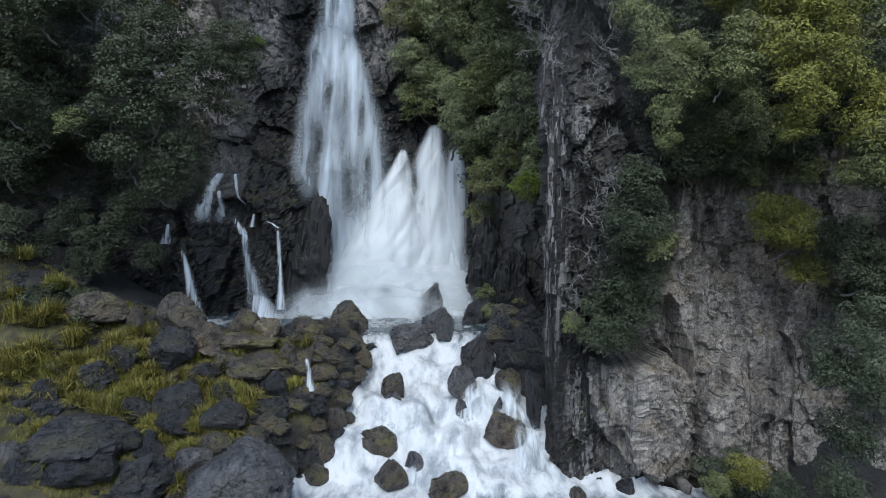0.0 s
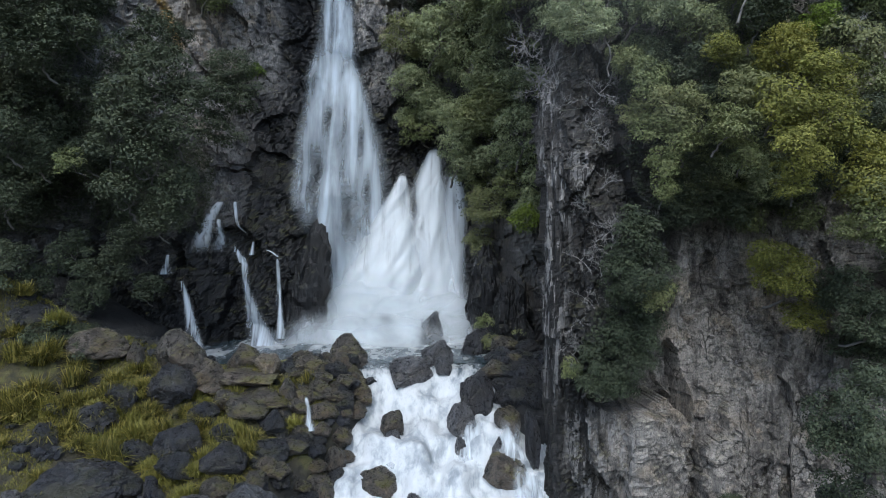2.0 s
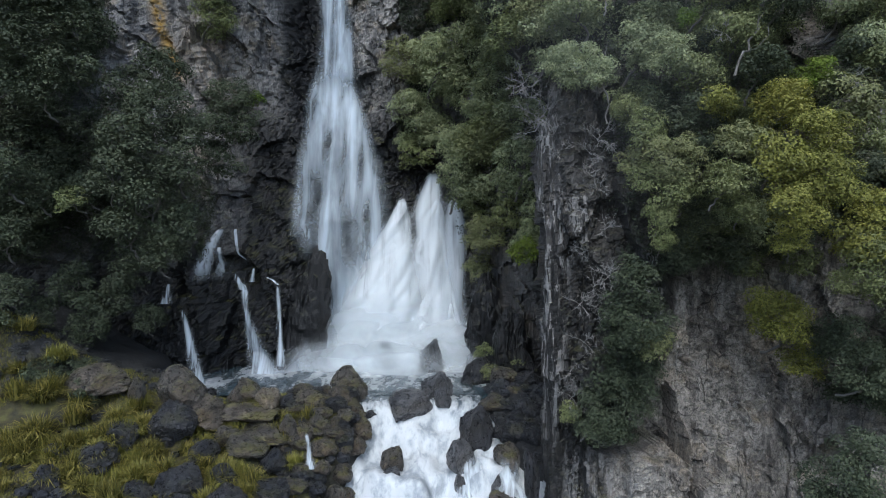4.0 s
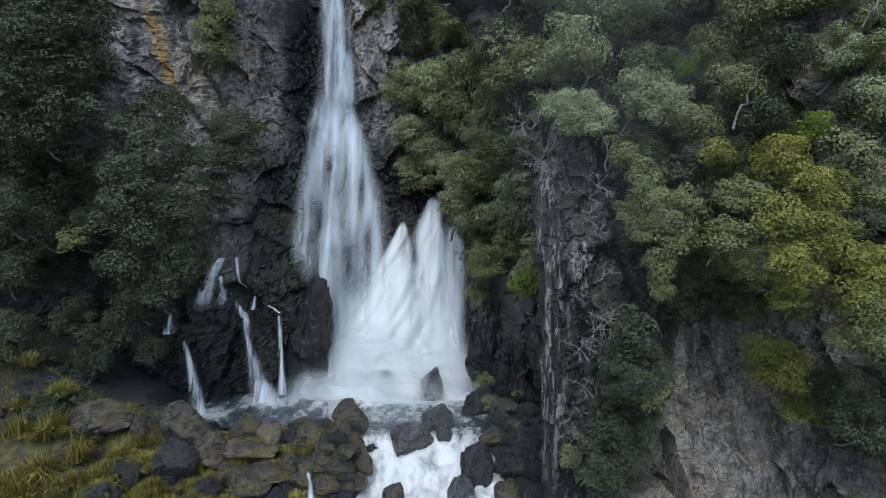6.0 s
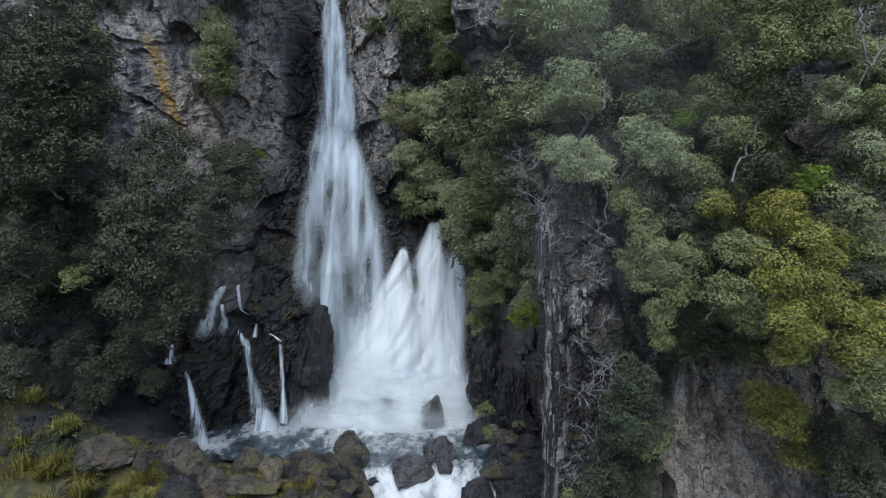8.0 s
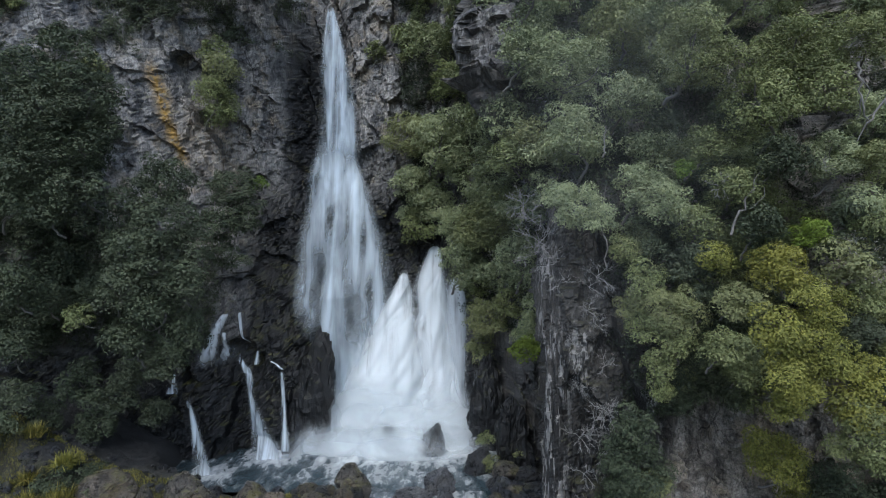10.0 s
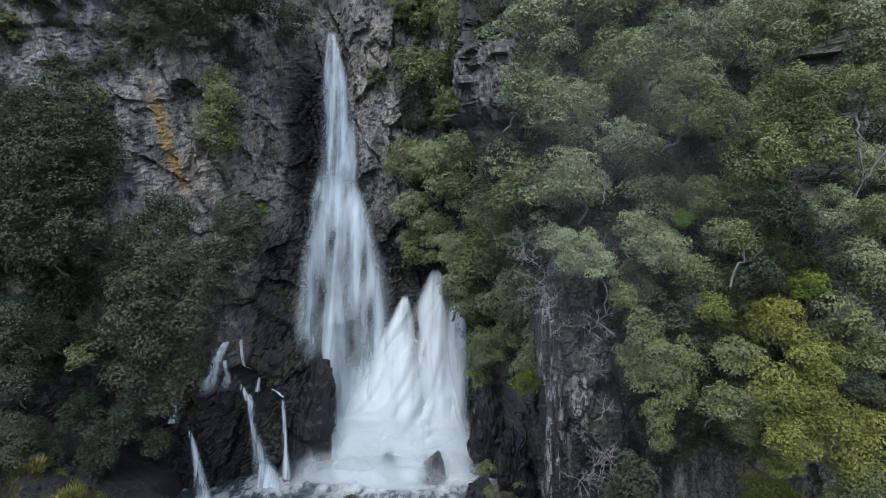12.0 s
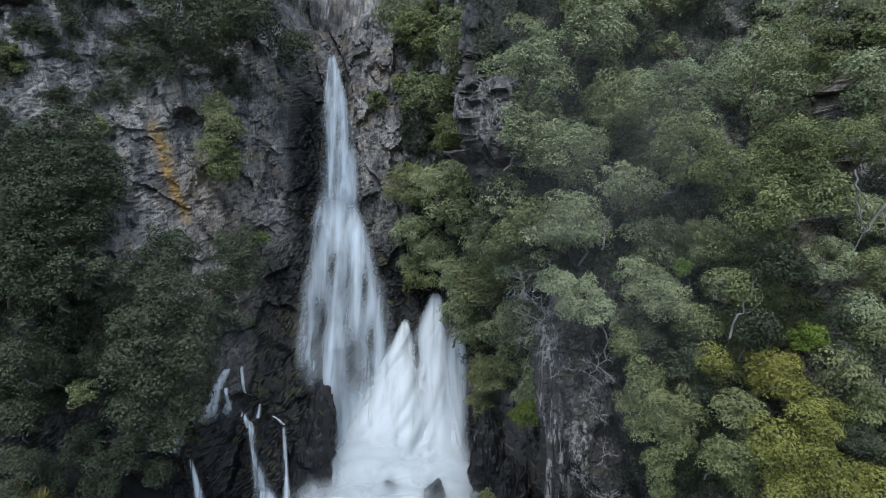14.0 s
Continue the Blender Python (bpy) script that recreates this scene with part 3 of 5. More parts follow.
def fall(name, rows, material, label, bow=0.5, rough=0.25, seed=0, clear=0.3, layers=1, head=0.04, foot=0.9, foot_cover=1.0, gaps=()):
    """A thing of falling water: sheets that follow the rows (x, y, z, width) down."""
    thing = tagged(new(name), label, "waterfall", "falls of the gorge")
    rows = np.array(rows, float)
    along = np.concatenate([[0], np.cumsum(np.linalg.norm(rows[1:, :3] - rows[:-1, :3], axis=1))])
    length = along[-1]
    n, m = int(length / 0.16) + 12, 40
    t = np.linspace(0, length, n)
    c = np.stack([np.interp(t, along, rows[:, i]) for i in range(4)], axis=-1)
    for _ in range(int(n / 10) + 2):
        c[1:-1] = (c[:-2] + 2 * c[1:-1] + c[2:]) / 4
    for layer in range(layers):
        u = np.linspace(0, 1, m)
        U, T = np.meshgrid(u, t)
        W = c[:, 3][:, None] * (1.0 + 0.12 * layer)
        X = c[:, 0][:, None] + (U - 0.5) * W
        Z = c[:, 2][:, None] + 0 * U
        arch = 1 - (2 * U - 1) ** 2
        p = np.stack([U * W * 1.1, T * 0.3, 0 * U + 5 * layer + seed], axis=-1).reshape(-1, 3)
        ripple = fbm(p, 3, 200 + seed + layer).reshape(U.shape)
        Y = c[:, 1][:, None] - bow * arch * np.minimum(W, 3) * 0.4 - rough * ripple - 0.28 * layer
        wall = cliff_y(X.ravel(), np.clip(Z, 0, 39).ravel()).reshape(X.shape)
        for _ in range(90):
            wall[1:-1] = np.minimum(wall[1:-1], (wall[:-2] + wall[2:]) / 2)
            wall[:, 1:-1] = np.minimum(wall[:, 1:-1], (wall[:, :-2] + wall[:, 2:]) / 2)
        Y = np.minimum(Y, wall - clear - 0.2 * layer)
        me = mesh_of("sheet", np.stack([X, Y, Z], axis=-1).reshape(-1, 3), grid_faces(*X.shape), [material])
        uv_grid(me, U, T + 13.7 * layer + seed)
        rel = T / length
        cover = smooth(0, head, rel) * (foot_cover + (1 - foot_cover) * smooth(1.0, foot, rel))
        for gx_, gz_, rx, rz in gaps:
            cover = cover * (1 - 0.95 * np.exp(-((X - gx_ + 0.1 * ripple) / rx) ** 2 - ((Z - gz_) / rz) ** 2))
        attribute(me, "cover", cover)
        part("sheet", me, thing)
    return thing


RIGHT_TREES = [
    (12.6, 21.5, 15.5, 1.17, 3),
    (13.2, 20.5, 14.2, 1.16, 3),
    (11.8, 20.3, 13.3, 0.99, 3),
    (13.1, 20.0, 12.7, 1.18, 3),
    (12.2, 20.0, 11.7, 1.14, 3),
    (12.2, 20.2, 10.5, 0.64, 3),
    (11.1, 21.5, 14.1, 0.95, 1),
    (10.2, 20.6, 12.6, 0.89, 1),
    (10.9, 21.0, 11.6, 0.62, 1),
    (10.6, 22.5, 15.7, 0.79, 3),
    (12.1, 22.3, 16.9, 0.97, 0),
    (14.1, 22.0, 16.7, 0.73, 4),
    (15.0, 21.5, 15.5, 1.05, 1),
    (15.9, 22.0, 17.7, 0.96, 2),
    (15.7, 21.0, 14.3, 0.86, 1),
    (15.2, 21.0, 13.2, 0.78, 0),
    (15.3, 20.5, 11.7, 0.89, 3),
    (14.9, 20.3, 10.1, 0.96, 1),
    (15.3, 20.0, 8.9, 0.89, 1),
    (14.4, 20.5, 9.0, 0.61, 1),
    (8.2, 23.5, 14.7, 0.96, 1),
    (9.1, 23.0, 13.6, 1.13, 1),
    (8.3, 23.2, 12.9, 0.86, 1),
    (9.3, 22.7, 12.3, 0.85, 1),
    (8.6, 22.8, 11.4, 0.81, 1),
    (8.7, 22.7, 10.4, 0.54, 1),
    (7.9, 24.0, 13.6, 0.66, 1),
    (10.2, 23.5, 15.4, 1.03, 0),
    (10.6, 23.2, 13.8, 0.86, 0),
    (6.6, 24.5, 17.3, 0.76, 2),
    (5.8, 25.5, 17.8, 1.14, 2),
    (6.2, 27.0, 21.0, 1.51, 2),
    (5.2, 27.0, 18.3, 0.84, 2),
    (7.8, 24.8, 15.8, 0.77, 1),
    (9.9, 23.8, 19.3, 0.50, 4),
    (10.8, 24.0, 20.2, 1.06, 1),
    (8.4, 25.0, 18.6, 1.21, 2),
    (9.3, 24.2, 18.0, 1.12, 2),
    (8.5, 27.0, 22.7, 1.50, 2),
    (11.6, 23.2, 18.5, 1.01, 1),
    (10.3, 23.6, 17.0, 0.92, 1),
]
UPPER_RIGHT_TREES = [
    (16.1, 21.5, 17.0, 1.02, 1),
    (16.2, 21.0, 16.1, 0.94, 0),
    (15.5, 22.0, 17.5, 0.91, 0),
    (18.0, 24.0, 25.6, 1.11, 1),
    (15.0, 21.8, 16.3, 0.78, 0),
    (18.2, 25.0, 29.8, 1.47, 1),
    (17.6, 26.0, 29.4, 1.4, 0),
    (18.2, 24.6, 28.3, 1.2, 1),
    (17.2, 27.0, 30.7, 1.45, 1),
    (6.0, 28.5, 24.3, 2.09, 2),
    (4.2, 29.5, 25.5, 1.67, 2),
    (4.8, 30.0, 28.7, 1.76, 2),
    (8.2, 32.0, 31.3, 2.04, 2),
    (10.4, 26.0, 27.0, 1.91, 2),
    (10.2, 23.5, 23.8, 1.84, 1),
    (13.1, 25.0, 27.0, 1.84, 2),
    (15.9, 26.0, 28.2, 1.78, 1),
    (17.5, 24.0, 26.8, 1.41, 2),
    (16.9, 23.3, 24.4, 1.14, 1),
    (14.1, 23.7, 24.2, 1.74, 1),
    (12.7, 23.0, 21.7, 1.46, 1),
    (14.9, 23.0, 22.2, 1.35, 1),
    (16.7, 23.0, 21.3, 1.24, 2),
    (15.2, 22.6, 19.5, 1.11, 2),
    (16.5, 22.0, 19.3, 1.08, 1),
    (13.0, 22.6, 19.5, 1.22, 0),
    (9.1, 29.0, 27.1, 1.7, 1),
]
OVERHANGING_TREES = [
    (7.7, 22.8, 8.9, 1.0, 0),
    (7.8, 22.5, 6.9, 1.15, 0),
    (8.4, 23.3, 5.5, 0.8, 0),
    (7.1, 24.0, 4.5, 0.99, 0),
    (6.6, 24.0, 2.6, 1.06, 0),
    (7.3, 23.5, 6.2, 0.81, 0),
    (14.2, 23.7, 6.9, 1.25, 3),
    (15.2, 24.0, 5.2, 0.89, 3),
    (13.4, 23.8, 7.6, 0.84, 3),
    (15.8, 22.5, 6.5, 1.32, 0),
    (15.8, 21.0, 5.5, 1.23, 0),
    (14.9, 20.5, 10.4, 1.0, 3),
]
COLUMN_SHRUBS = [
    (7.7, 23.8, 3.4, 1.12, 0),
    (7.8, 23.5, 4.8, 1.1, 0),
    (8.4, 23.0, 6.2, 0.95, 1),
    (7.2, 23.3, 7.6, 0.87, 0),
    (7.2, 24.0, 2.4, 0.94, 0),
    (6.6, 24.4, 3.7, 0.86, 0),
    (7.9, 22.8, 8.0, 0.89, 0),
    (9.0, 23.6, 6.4, 0.65, 0),
    (5.6, 24.9, 2.7, 0.58, 1),
    (3.1, 36.5, 1.3, 0.55, 1),
    (4.6, 36.5, 1.9, 0.6, 1),
    (2.8, 38.0, 2.3, 0.6, 1),
    (7.9, 25.0, -0.1, 0.39, 3),
]
NEAR_TREES = [
    (11.5, 15.9, 3.5, 1.09, 0),
    (12.0, 16.0, 4.8, 0.75, 0),
    (12.6, 17.6, 0.7, 0.8, 0),
    (12.9, 17.2, 2.2, 0.9, 0),
    (11.4, 17.0, 2.9, 0.6, 0),
    (11.9, 22.0, -2.6, 0.73, 3),
    (12.4, 20.5, -2.5, 0.72, 0),
    (11.0, 22.5, -3.3, 0.57, 1),
    (12.0, 17.0, -0.6, 0.75, 0),
]
# Nearly all tone 0: the recess's shade is put into these leaves' colour.
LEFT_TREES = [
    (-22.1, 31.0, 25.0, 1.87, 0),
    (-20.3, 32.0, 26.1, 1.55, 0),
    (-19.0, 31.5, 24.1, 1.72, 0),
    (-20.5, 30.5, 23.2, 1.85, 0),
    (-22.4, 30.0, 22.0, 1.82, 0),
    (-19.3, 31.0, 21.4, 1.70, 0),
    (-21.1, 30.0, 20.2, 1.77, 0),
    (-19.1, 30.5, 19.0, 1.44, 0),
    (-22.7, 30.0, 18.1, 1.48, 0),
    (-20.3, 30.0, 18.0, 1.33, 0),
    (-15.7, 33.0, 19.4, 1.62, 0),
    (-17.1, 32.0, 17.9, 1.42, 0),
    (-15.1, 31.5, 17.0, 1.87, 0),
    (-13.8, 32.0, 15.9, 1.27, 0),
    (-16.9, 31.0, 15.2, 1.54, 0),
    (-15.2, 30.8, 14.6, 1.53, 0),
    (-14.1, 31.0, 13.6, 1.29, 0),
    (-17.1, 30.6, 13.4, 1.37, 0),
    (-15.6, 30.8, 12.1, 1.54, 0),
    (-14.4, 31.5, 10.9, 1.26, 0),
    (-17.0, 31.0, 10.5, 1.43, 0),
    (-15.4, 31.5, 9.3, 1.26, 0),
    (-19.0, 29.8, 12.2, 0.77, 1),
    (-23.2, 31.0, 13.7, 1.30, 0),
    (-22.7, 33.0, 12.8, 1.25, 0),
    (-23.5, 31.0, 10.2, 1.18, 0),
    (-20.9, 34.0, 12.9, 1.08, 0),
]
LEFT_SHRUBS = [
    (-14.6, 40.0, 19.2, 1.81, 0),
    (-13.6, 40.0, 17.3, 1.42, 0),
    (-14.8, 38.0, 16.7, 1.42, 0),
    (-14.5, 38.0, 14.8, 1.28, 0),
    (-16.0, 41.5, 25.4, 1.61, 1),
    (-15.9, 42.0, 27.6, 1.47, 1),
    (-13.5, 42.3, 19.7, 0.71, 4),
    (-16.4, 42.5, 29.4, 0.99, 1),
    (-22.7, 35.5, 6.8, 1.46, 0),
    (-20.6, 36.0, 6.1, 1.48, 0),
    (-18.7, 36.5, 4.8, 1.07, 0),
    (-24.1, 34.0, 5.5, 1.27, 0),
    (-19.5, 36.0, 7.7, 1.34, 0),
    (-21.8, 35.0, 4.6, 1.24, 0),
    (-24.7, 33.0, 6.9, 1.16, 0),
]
TOP_SHRUBS = [
    (-14.0, 42.5, 35.4, 2.16, 0),
    (-11.1, 44.0, 33.8, 1.46, 0),
    (-16.2, 43.0, 34.7, 1.26, 1),
    (-17.6, 40.5, 35.1, 2.38, 0),
    (-16.3, 42.5, 26.9, 1.25, 0),
    (-2.0, 48.5, 36.3, 2.09, 1),
    (-1.1, 48.0, 31.2, 2.16, 0),
    (-4.0, 50.0, 38.6, 1.96, 0),
    (-3.1, 48.0, 23.8, 2.07, 0),
    (-2.1, 47.5, 19.6, 1.95, 0),
    (-0.2, 45.5, 22.8, 2.23, 0),
    (2.0, 45.0, 33.5, 2.47, 0),
    (4.1, 44.5, 35.1, 2.18, 1),
    (0.7, 46.0, 27.7, 1.98, 0),
    (-5.4, 49.0, 30.9, 0.96, 1),
]
GORGE_SHRUBS = [
    (3.1, 41.0, 16.4, 2.41, 0),
    (1.5, 42.0, 13.6, 1.81, 0),
    (4.4, 39.5, 13.0, 1.5, 0),
    (3.1, 41.0, 10.0, 1.77, 0),
    (5.2, 36.5, 14.5, 1.79, 2),
    (3.6, 42.0, 19.7, 2.06, 0),
    (-0.6, 47.5, 18.1, 1.86, 0),
    (-2.0, 47.5, 16.3, 1.58, 0),
    (2.8, 42.5, 7.4, 1.05, 0),
    (1.1, 43.5, 16.6, 1.7, 0),
    (4.0, 42.5, 22.6, 1.83, 2),
    (5.2, 36.0, 17.3, 1.41, 2),
    (5.5, 32.0, 19.4, 1.38, 2),
    (5.2, 34.8, 9.2, 1.02, 4),
    (1.7, 45.5, 22.8, 1.6, 0),
]
BANK_BOULDERS = [
    (-16.3, 22.3, -2.8, 1.17, 0.94, 0),
    (-14.8, 22.2, -2.9, 1.23, 0.80, 0),
    (-17.3, 22.4, -2.5, 0.59, 1.13, 3),
    (-10.3, 22.8, -2.4, 0.78, 0.50, 3),
    (-16.5, 27.4, -0.9, 0.82, 0.60, 0),
    (-10.1, 28.8, -0.3, 1.26, 0.57, 1),
    (-5.6, 33.9, 1.1, 1.13, 1.39, 1),
    (-5.4, 32.5, -0.2, 1.11, 0.83, 1),
    (-7.6, 32.0, 0.9, 0.94, 0.74, 1),
    (-9.8, 31.4, 1.4, 0.77, 0.68, 2),
    (-11.2, 32.0, 1.7, 0.78, 0.74, 1),
    (-14.4, 30.9, 2.4, 1.29, 1.02, 1),
    (-18.9, 31.0, 2.5, 1.52, 0.86, 1),
    (-16.8, 31.0, 2.3, 0.53, 0.4, 1),
    (-14.2, 29.5, 1.0, 1.15, 0.97, 0),
    (-16.4, 28.5, 0.6, 0.84, 0.7, 0),
    (-17.0, 27.0, -0.3, 1.12, 1.08, 0),
    (-18.0, 25.5, -0.8, 0.75, 0.94, 0),
    (-19.2, 25.0, -1.0, 0.55, 0.57, 0),
    (-18.5, 24.5, -1.7, 0.72, 0.45, 0),
    (-15.9, 23.5, -2.1, 2.19, 1.33, 0),
    (-14.1, 22.5, -2.7, 0.77, 0.74, 0),
]
MIDDLE_BOULDERS = [
    (-13.7, 24.0, -2.1, 0.65, 0.72, 0),
    (-11.9, 21.8, -2.6, 1.17, 1.01, 0),
    (-8.3, 21.5, -2.5, 2.1, 1.33, 3),
    (-12.1, 23.5, -2.3, 0.52, 0.41, 0),
    (-12.5, 24.0, -1.9, 0.41, 0.37, 0),
    (-14.4, 26.0, -1.4, 0.76, 0.59, 0),
    (-12.2, 26.3, -0.8, 1.16, 0.76, 0),
    (-11.9, 25.0, -1.7, 0.86, 0.64, 0),
    (-10.0, 25.0, -1.5, 1.1, 0.92, 0),
    (-8.3, 26.5, -1.8, 1.04, 0.9, 0),
    (-8.5, 28.0, -0.9, 0.62, 0.78, 0),
    (-9.6, 29.5, -0.2, 1.52, 0.7, 1),
    (-7.4, 30.0, -0.2, 0.66, 0.83, 1),
    (-8.3, 30.0, 0.1, 0.59, 0.83, 1),
    (-6.9, 31.0, -0.3, 0.88, 0.86, 1),
    (-5.9, 30.0, -1.1, 0.7, 0.74, 1),
]
RIM_BOULDERS = [
    (-7.3, 28.0, -2.8, 0.79, 1.15, 1),
    (-6.4, 28.5, -2.1, 0.59, 0.97, 2),
    (-8.1, 28.5, -1.5, 0.61, 0.64, 0),
    (-6.6, 25.0, -4.5, 0.76, 0.69, 0),
    (-8.3, 25.5, -3.2, 0.87, 0.86, 0),
    (-10.8, 30.8, 0.7, 1.81, 0.44, 1),
    (-12.8, 30.5, 1.2, 0.96, 0.53, 1),
    (-8.2, 31.5, 0.7, 0.68, 0.55, 1),
    (-10.5, 27.0, -1.0, 0.79, 0.55, 0),
    (-12.2, 28.3, -0.3, 0.83, 0.58, 0),
    (-16.5, 22.0, -2.8, 0.86, 0.9, 0),
    (-6.1, 27.0, -3.5, 0.66, 0.83, 0),
    (-6.3, 31.8, -0.0, 0.62, 0.59, 1),
    (-11.3, 29.5, -0.1, 0.72, 0.55, 1),
    (-23.7, 31.5, 3.8, 0.92, 0.65, 0),
    (-18.6, 27.0, 0.1, 0.66, 0.55, 0),
]
EDGE_BOULDERS = [
    (-5.5, 26.4, -3.5, 0.57, 0.6, 1),
    (-5.8, 25.2, -4.2, 0.62, 0.65, 1),
    (-5.0, 27.0, -3.1, 0.48, 0.55, 0),
    (-8.4, 29.8, -0.9, 0.73, 0.61, 1),
    (-6.9, 29.1, -1.5, 0.64, 0.75, 1),
    (-5.2, 28.8, -1.8, 0.54, 0.62, 1),
    (-7.5, 28.6, -1.9, 0.7, 0.65, 0),
    (-5.4, 27.8, -2.6, 0.57, 0.74, 1),
    (-6.4, 27.2, -3.0, 0.69, 0.73, 1),
    (-7.6, 26.8, -3.3, 0.71, 0.74, 1),
    (-6.3, 25.8, -3.9, 0.76, 0.72, 0),
    (-7.8, 25.5, -4.1, 0.75, 0.79, 1),
    (-10.3, 31.5, 0.6, 0.77, 0.58, 1),
    (-9.2, 31.5, 0.3, 0.68, 0.58, 1),
    (-6.0, 31.5, 0.9, 0.62, 0.58, 0),
    (-10.2, 29.8, -0.8, 0.73, 0.61, 1),
    (-8.4, 27.3, -2.9, 0.67, 0.7, 1),
    (-6.3, 29.8, -0.8, 0.61, 0.61, 1),
    (-5.4, 30.4, -0.3, 0.6, 0.62, 0),
]
# Tone 3 in this list puts the mist's greying into the stone colour.
RIVER_BOULDERS = [
    (-2.5, 29.6, -1.4, 0.7, 0.91, 1),
    (-2.5, 29.0, -2.3, 0.59, 0.96, 3),
    (-2.1, 33.0, 0.3, 1.39, 1.13, 3),
    (-0.5, 34.5, 1.3, 1.05, 0.69, 3),
    (1.7, 30.7, 0.1, 1.0, 1.2, 0),
    (1.1, 29.4, -1.4, 0.79, 1.15, 3),
    (1.0, 28.6, -2.4, 0.35, 0.68, 3),
    (3.3, 29.3, -0.9, 0.73, 0.69, 1),
    (4.4, 27.5, -1.0, 0.4, 1.07, 0),
    (3.0, 27.3, -3.3, 1.08, 1.23, 1),
    (2.7, 28.0, -2.0, 0.32, 0.6, 3),
    (-3.3, 27.0, -3.7, 1.0, 1.21, 1),
    (-2.4, 24.8, -4.3, 0.75, 0.94, 1),
    (-1.4, 26.0, -4.2, 0.47, 0.86, 3),
    (0.5, 24.3, -4.2, 1.01, 0.66, 1),
    (0.0, 33.6, 0.7, 0.61, 0.48, 3),
]
SHORE_BOULDERS = [
    (2.8, 32.5, 0.5, 0.95, 0.73, 1),
    (3.9, 31.0, -0.4, 0.91, 1.02, 0),
    (2.4, 37.0, 1.5, 0.98, 1.03, 0),
    (4.0, 33.5, 0.7, 0.85, 0.76, 1),
    (5.0, 34.5, 1.4, 0.84, 0.6, 0),
    (4.8, 32.0, 0.3, 0.75, 0.89, 0),
    (3.7, 35.0, 1.3, 0.86, 0.79, 1),
    (4.9, 30.0, -0.5, 0.65, 0.71, 0),
    (-1.0, 39.9, 1.9, 0.95, 1.2, 0),
    (-4.0, 40.6, 1.5, 0.95, 1.0, 0),
    (7.9, 24.5, -4.4, 0.55, 0.58, 0),
    (6.9, 24.8, -4.4, 0.39, 0.33, 0),
    (5.7, 23.8, -4.3, 0.49, 0.37, 1),
    (5.1, 37.0, 2.1, 0.8, 0.76, 0),
    (5.8, 33.0, 0.7, 0.65, 0.85, 0),
    (3.3, 34.5, 0.9, 0.68, 0.6, 0),
]
TUSSOCKS = [
    (-20.7, 30.0, 2.3, 1.32),
    (-20.1, 28.0, 0.9, 1.37),
    (-18.8, 29.0, 1.1, 1.14),
    (-16.8, 28.5, 0.9, 1.06),
    (-16.9, 29.5, 1.5, 0.98),
    (-14.8, 28.5, 0.2, 0.84),
    (-14.6, 27.0, -0.4, 1.16),
    (-15.1, 25.5, -1.7, 1.25),
    (-13.5, 27.5, -0.7, 1.08),
    (-11.0, 30.0, -0.1, 1.23),
    (-10.4, 27.1, -1.5, 1.33),
    (-9.3, 27.1, -1.3, 1.06),
    (-8.2, 27.3, -1.8, 0.69),
    (-12.5, 26.5, -0.8, 0.88),
    (-10.0, 24.6, -2.6, 0.87),
    (-12.3, 25.5, -1.8, 0.9),
    (-20.0, 27.0, 0.1, 1.22),
    (-18.4, 27.5, 0.0, 1.08),
]
MORE_TUSSOCKS = [
    (-22.0, 29.5, 1.5, 1.33),
    (-21.2, 31.5, 3.7, 1.17),
    (-23.3, 32.0, 6.1, 0.94),
    (-12.0, 28.2, -0.5, 0.83),
    (-17.8, 28.2, 0.3, 0.99),
    (-16.1, 29.0, 0.9, 0.85),
    (-11.0, 25.0, -1.8, 0.73),
    (-15.6, 29.5, 1.1, 0.81),
    (-20.8, 27.2, 0.6, 1.22),
    (-13.2, 25.5, -1.9, 0.85),
    (-20.8, 29.5, 1.8, 1.3),
    (-16.7, 27.3, 0.2, 0.91),
]
MAIN_UPPER = [
    (-9.8, 52.2, 35.65, 0.61),
    (-9.56, 51.5, 32.81, 1.71),
    (-9.23, 51.0, 29.78, 2.7),
    (-8.85, 50.2, 26.26, 3.14),
    (-8.7, 49.6, 23.55, 3.59),
    (-8.77, 49.2, 20.9, 4.24),
]
MAIN_LOWER = [
    (-8.94, 49.4, 24.15, 3.09),
    (-9.05, 49.3, 22.33, 3.57),
    (-8.64, 48.9, 19.93, 4.59),
    (-8.3, 48.4, 17.56, 5.31),
    (-8.07, 47.9, 15.22, 6.56),
    (-7.92, 47.3, 12.46, 7.31),
    (-7.87, 46.8, 10.66, 7.15),
    (-7.27, 46.3, 8.43, 5.62),
    (-6.59, 45.8, 6.69, 4.84),
    (-6.18, 45.2, 4.1, 4.87),
    (-5.87, 44.2, 1.26, 6.06),
    (-5.62, 43.0, -1.15, 8.84),
]
PLUME_A = [
    (-3.23, 47.6, 12.86, 0.47),
    (-3.41, 47.2, 11.03, 2.03),
    (-3.94, 46.0, 8.47, 4.5),
    (-4.33, 45.0, 5.98, 6.17),
    (-4.9, 44.0, 2.68, 9.2),
    (-6.2, 42.0, -0.83, 15.5),
]
PLUME_B = [
    (-0.7, 48.6, 15.02, 0.86),
    (-0.85, 48.0, 12.8, 2.54),
    (-1.36, 47.0, 10.12, 3.86),
    (-1.58, 46.0, 7.54, 4.95),
    (-1.66, 45.0, 4.14, 6.17),
    (-1.74, 44.0, 1.77, 7.32),
    (-1.96, 42.6, -0.85, 8.76),
]
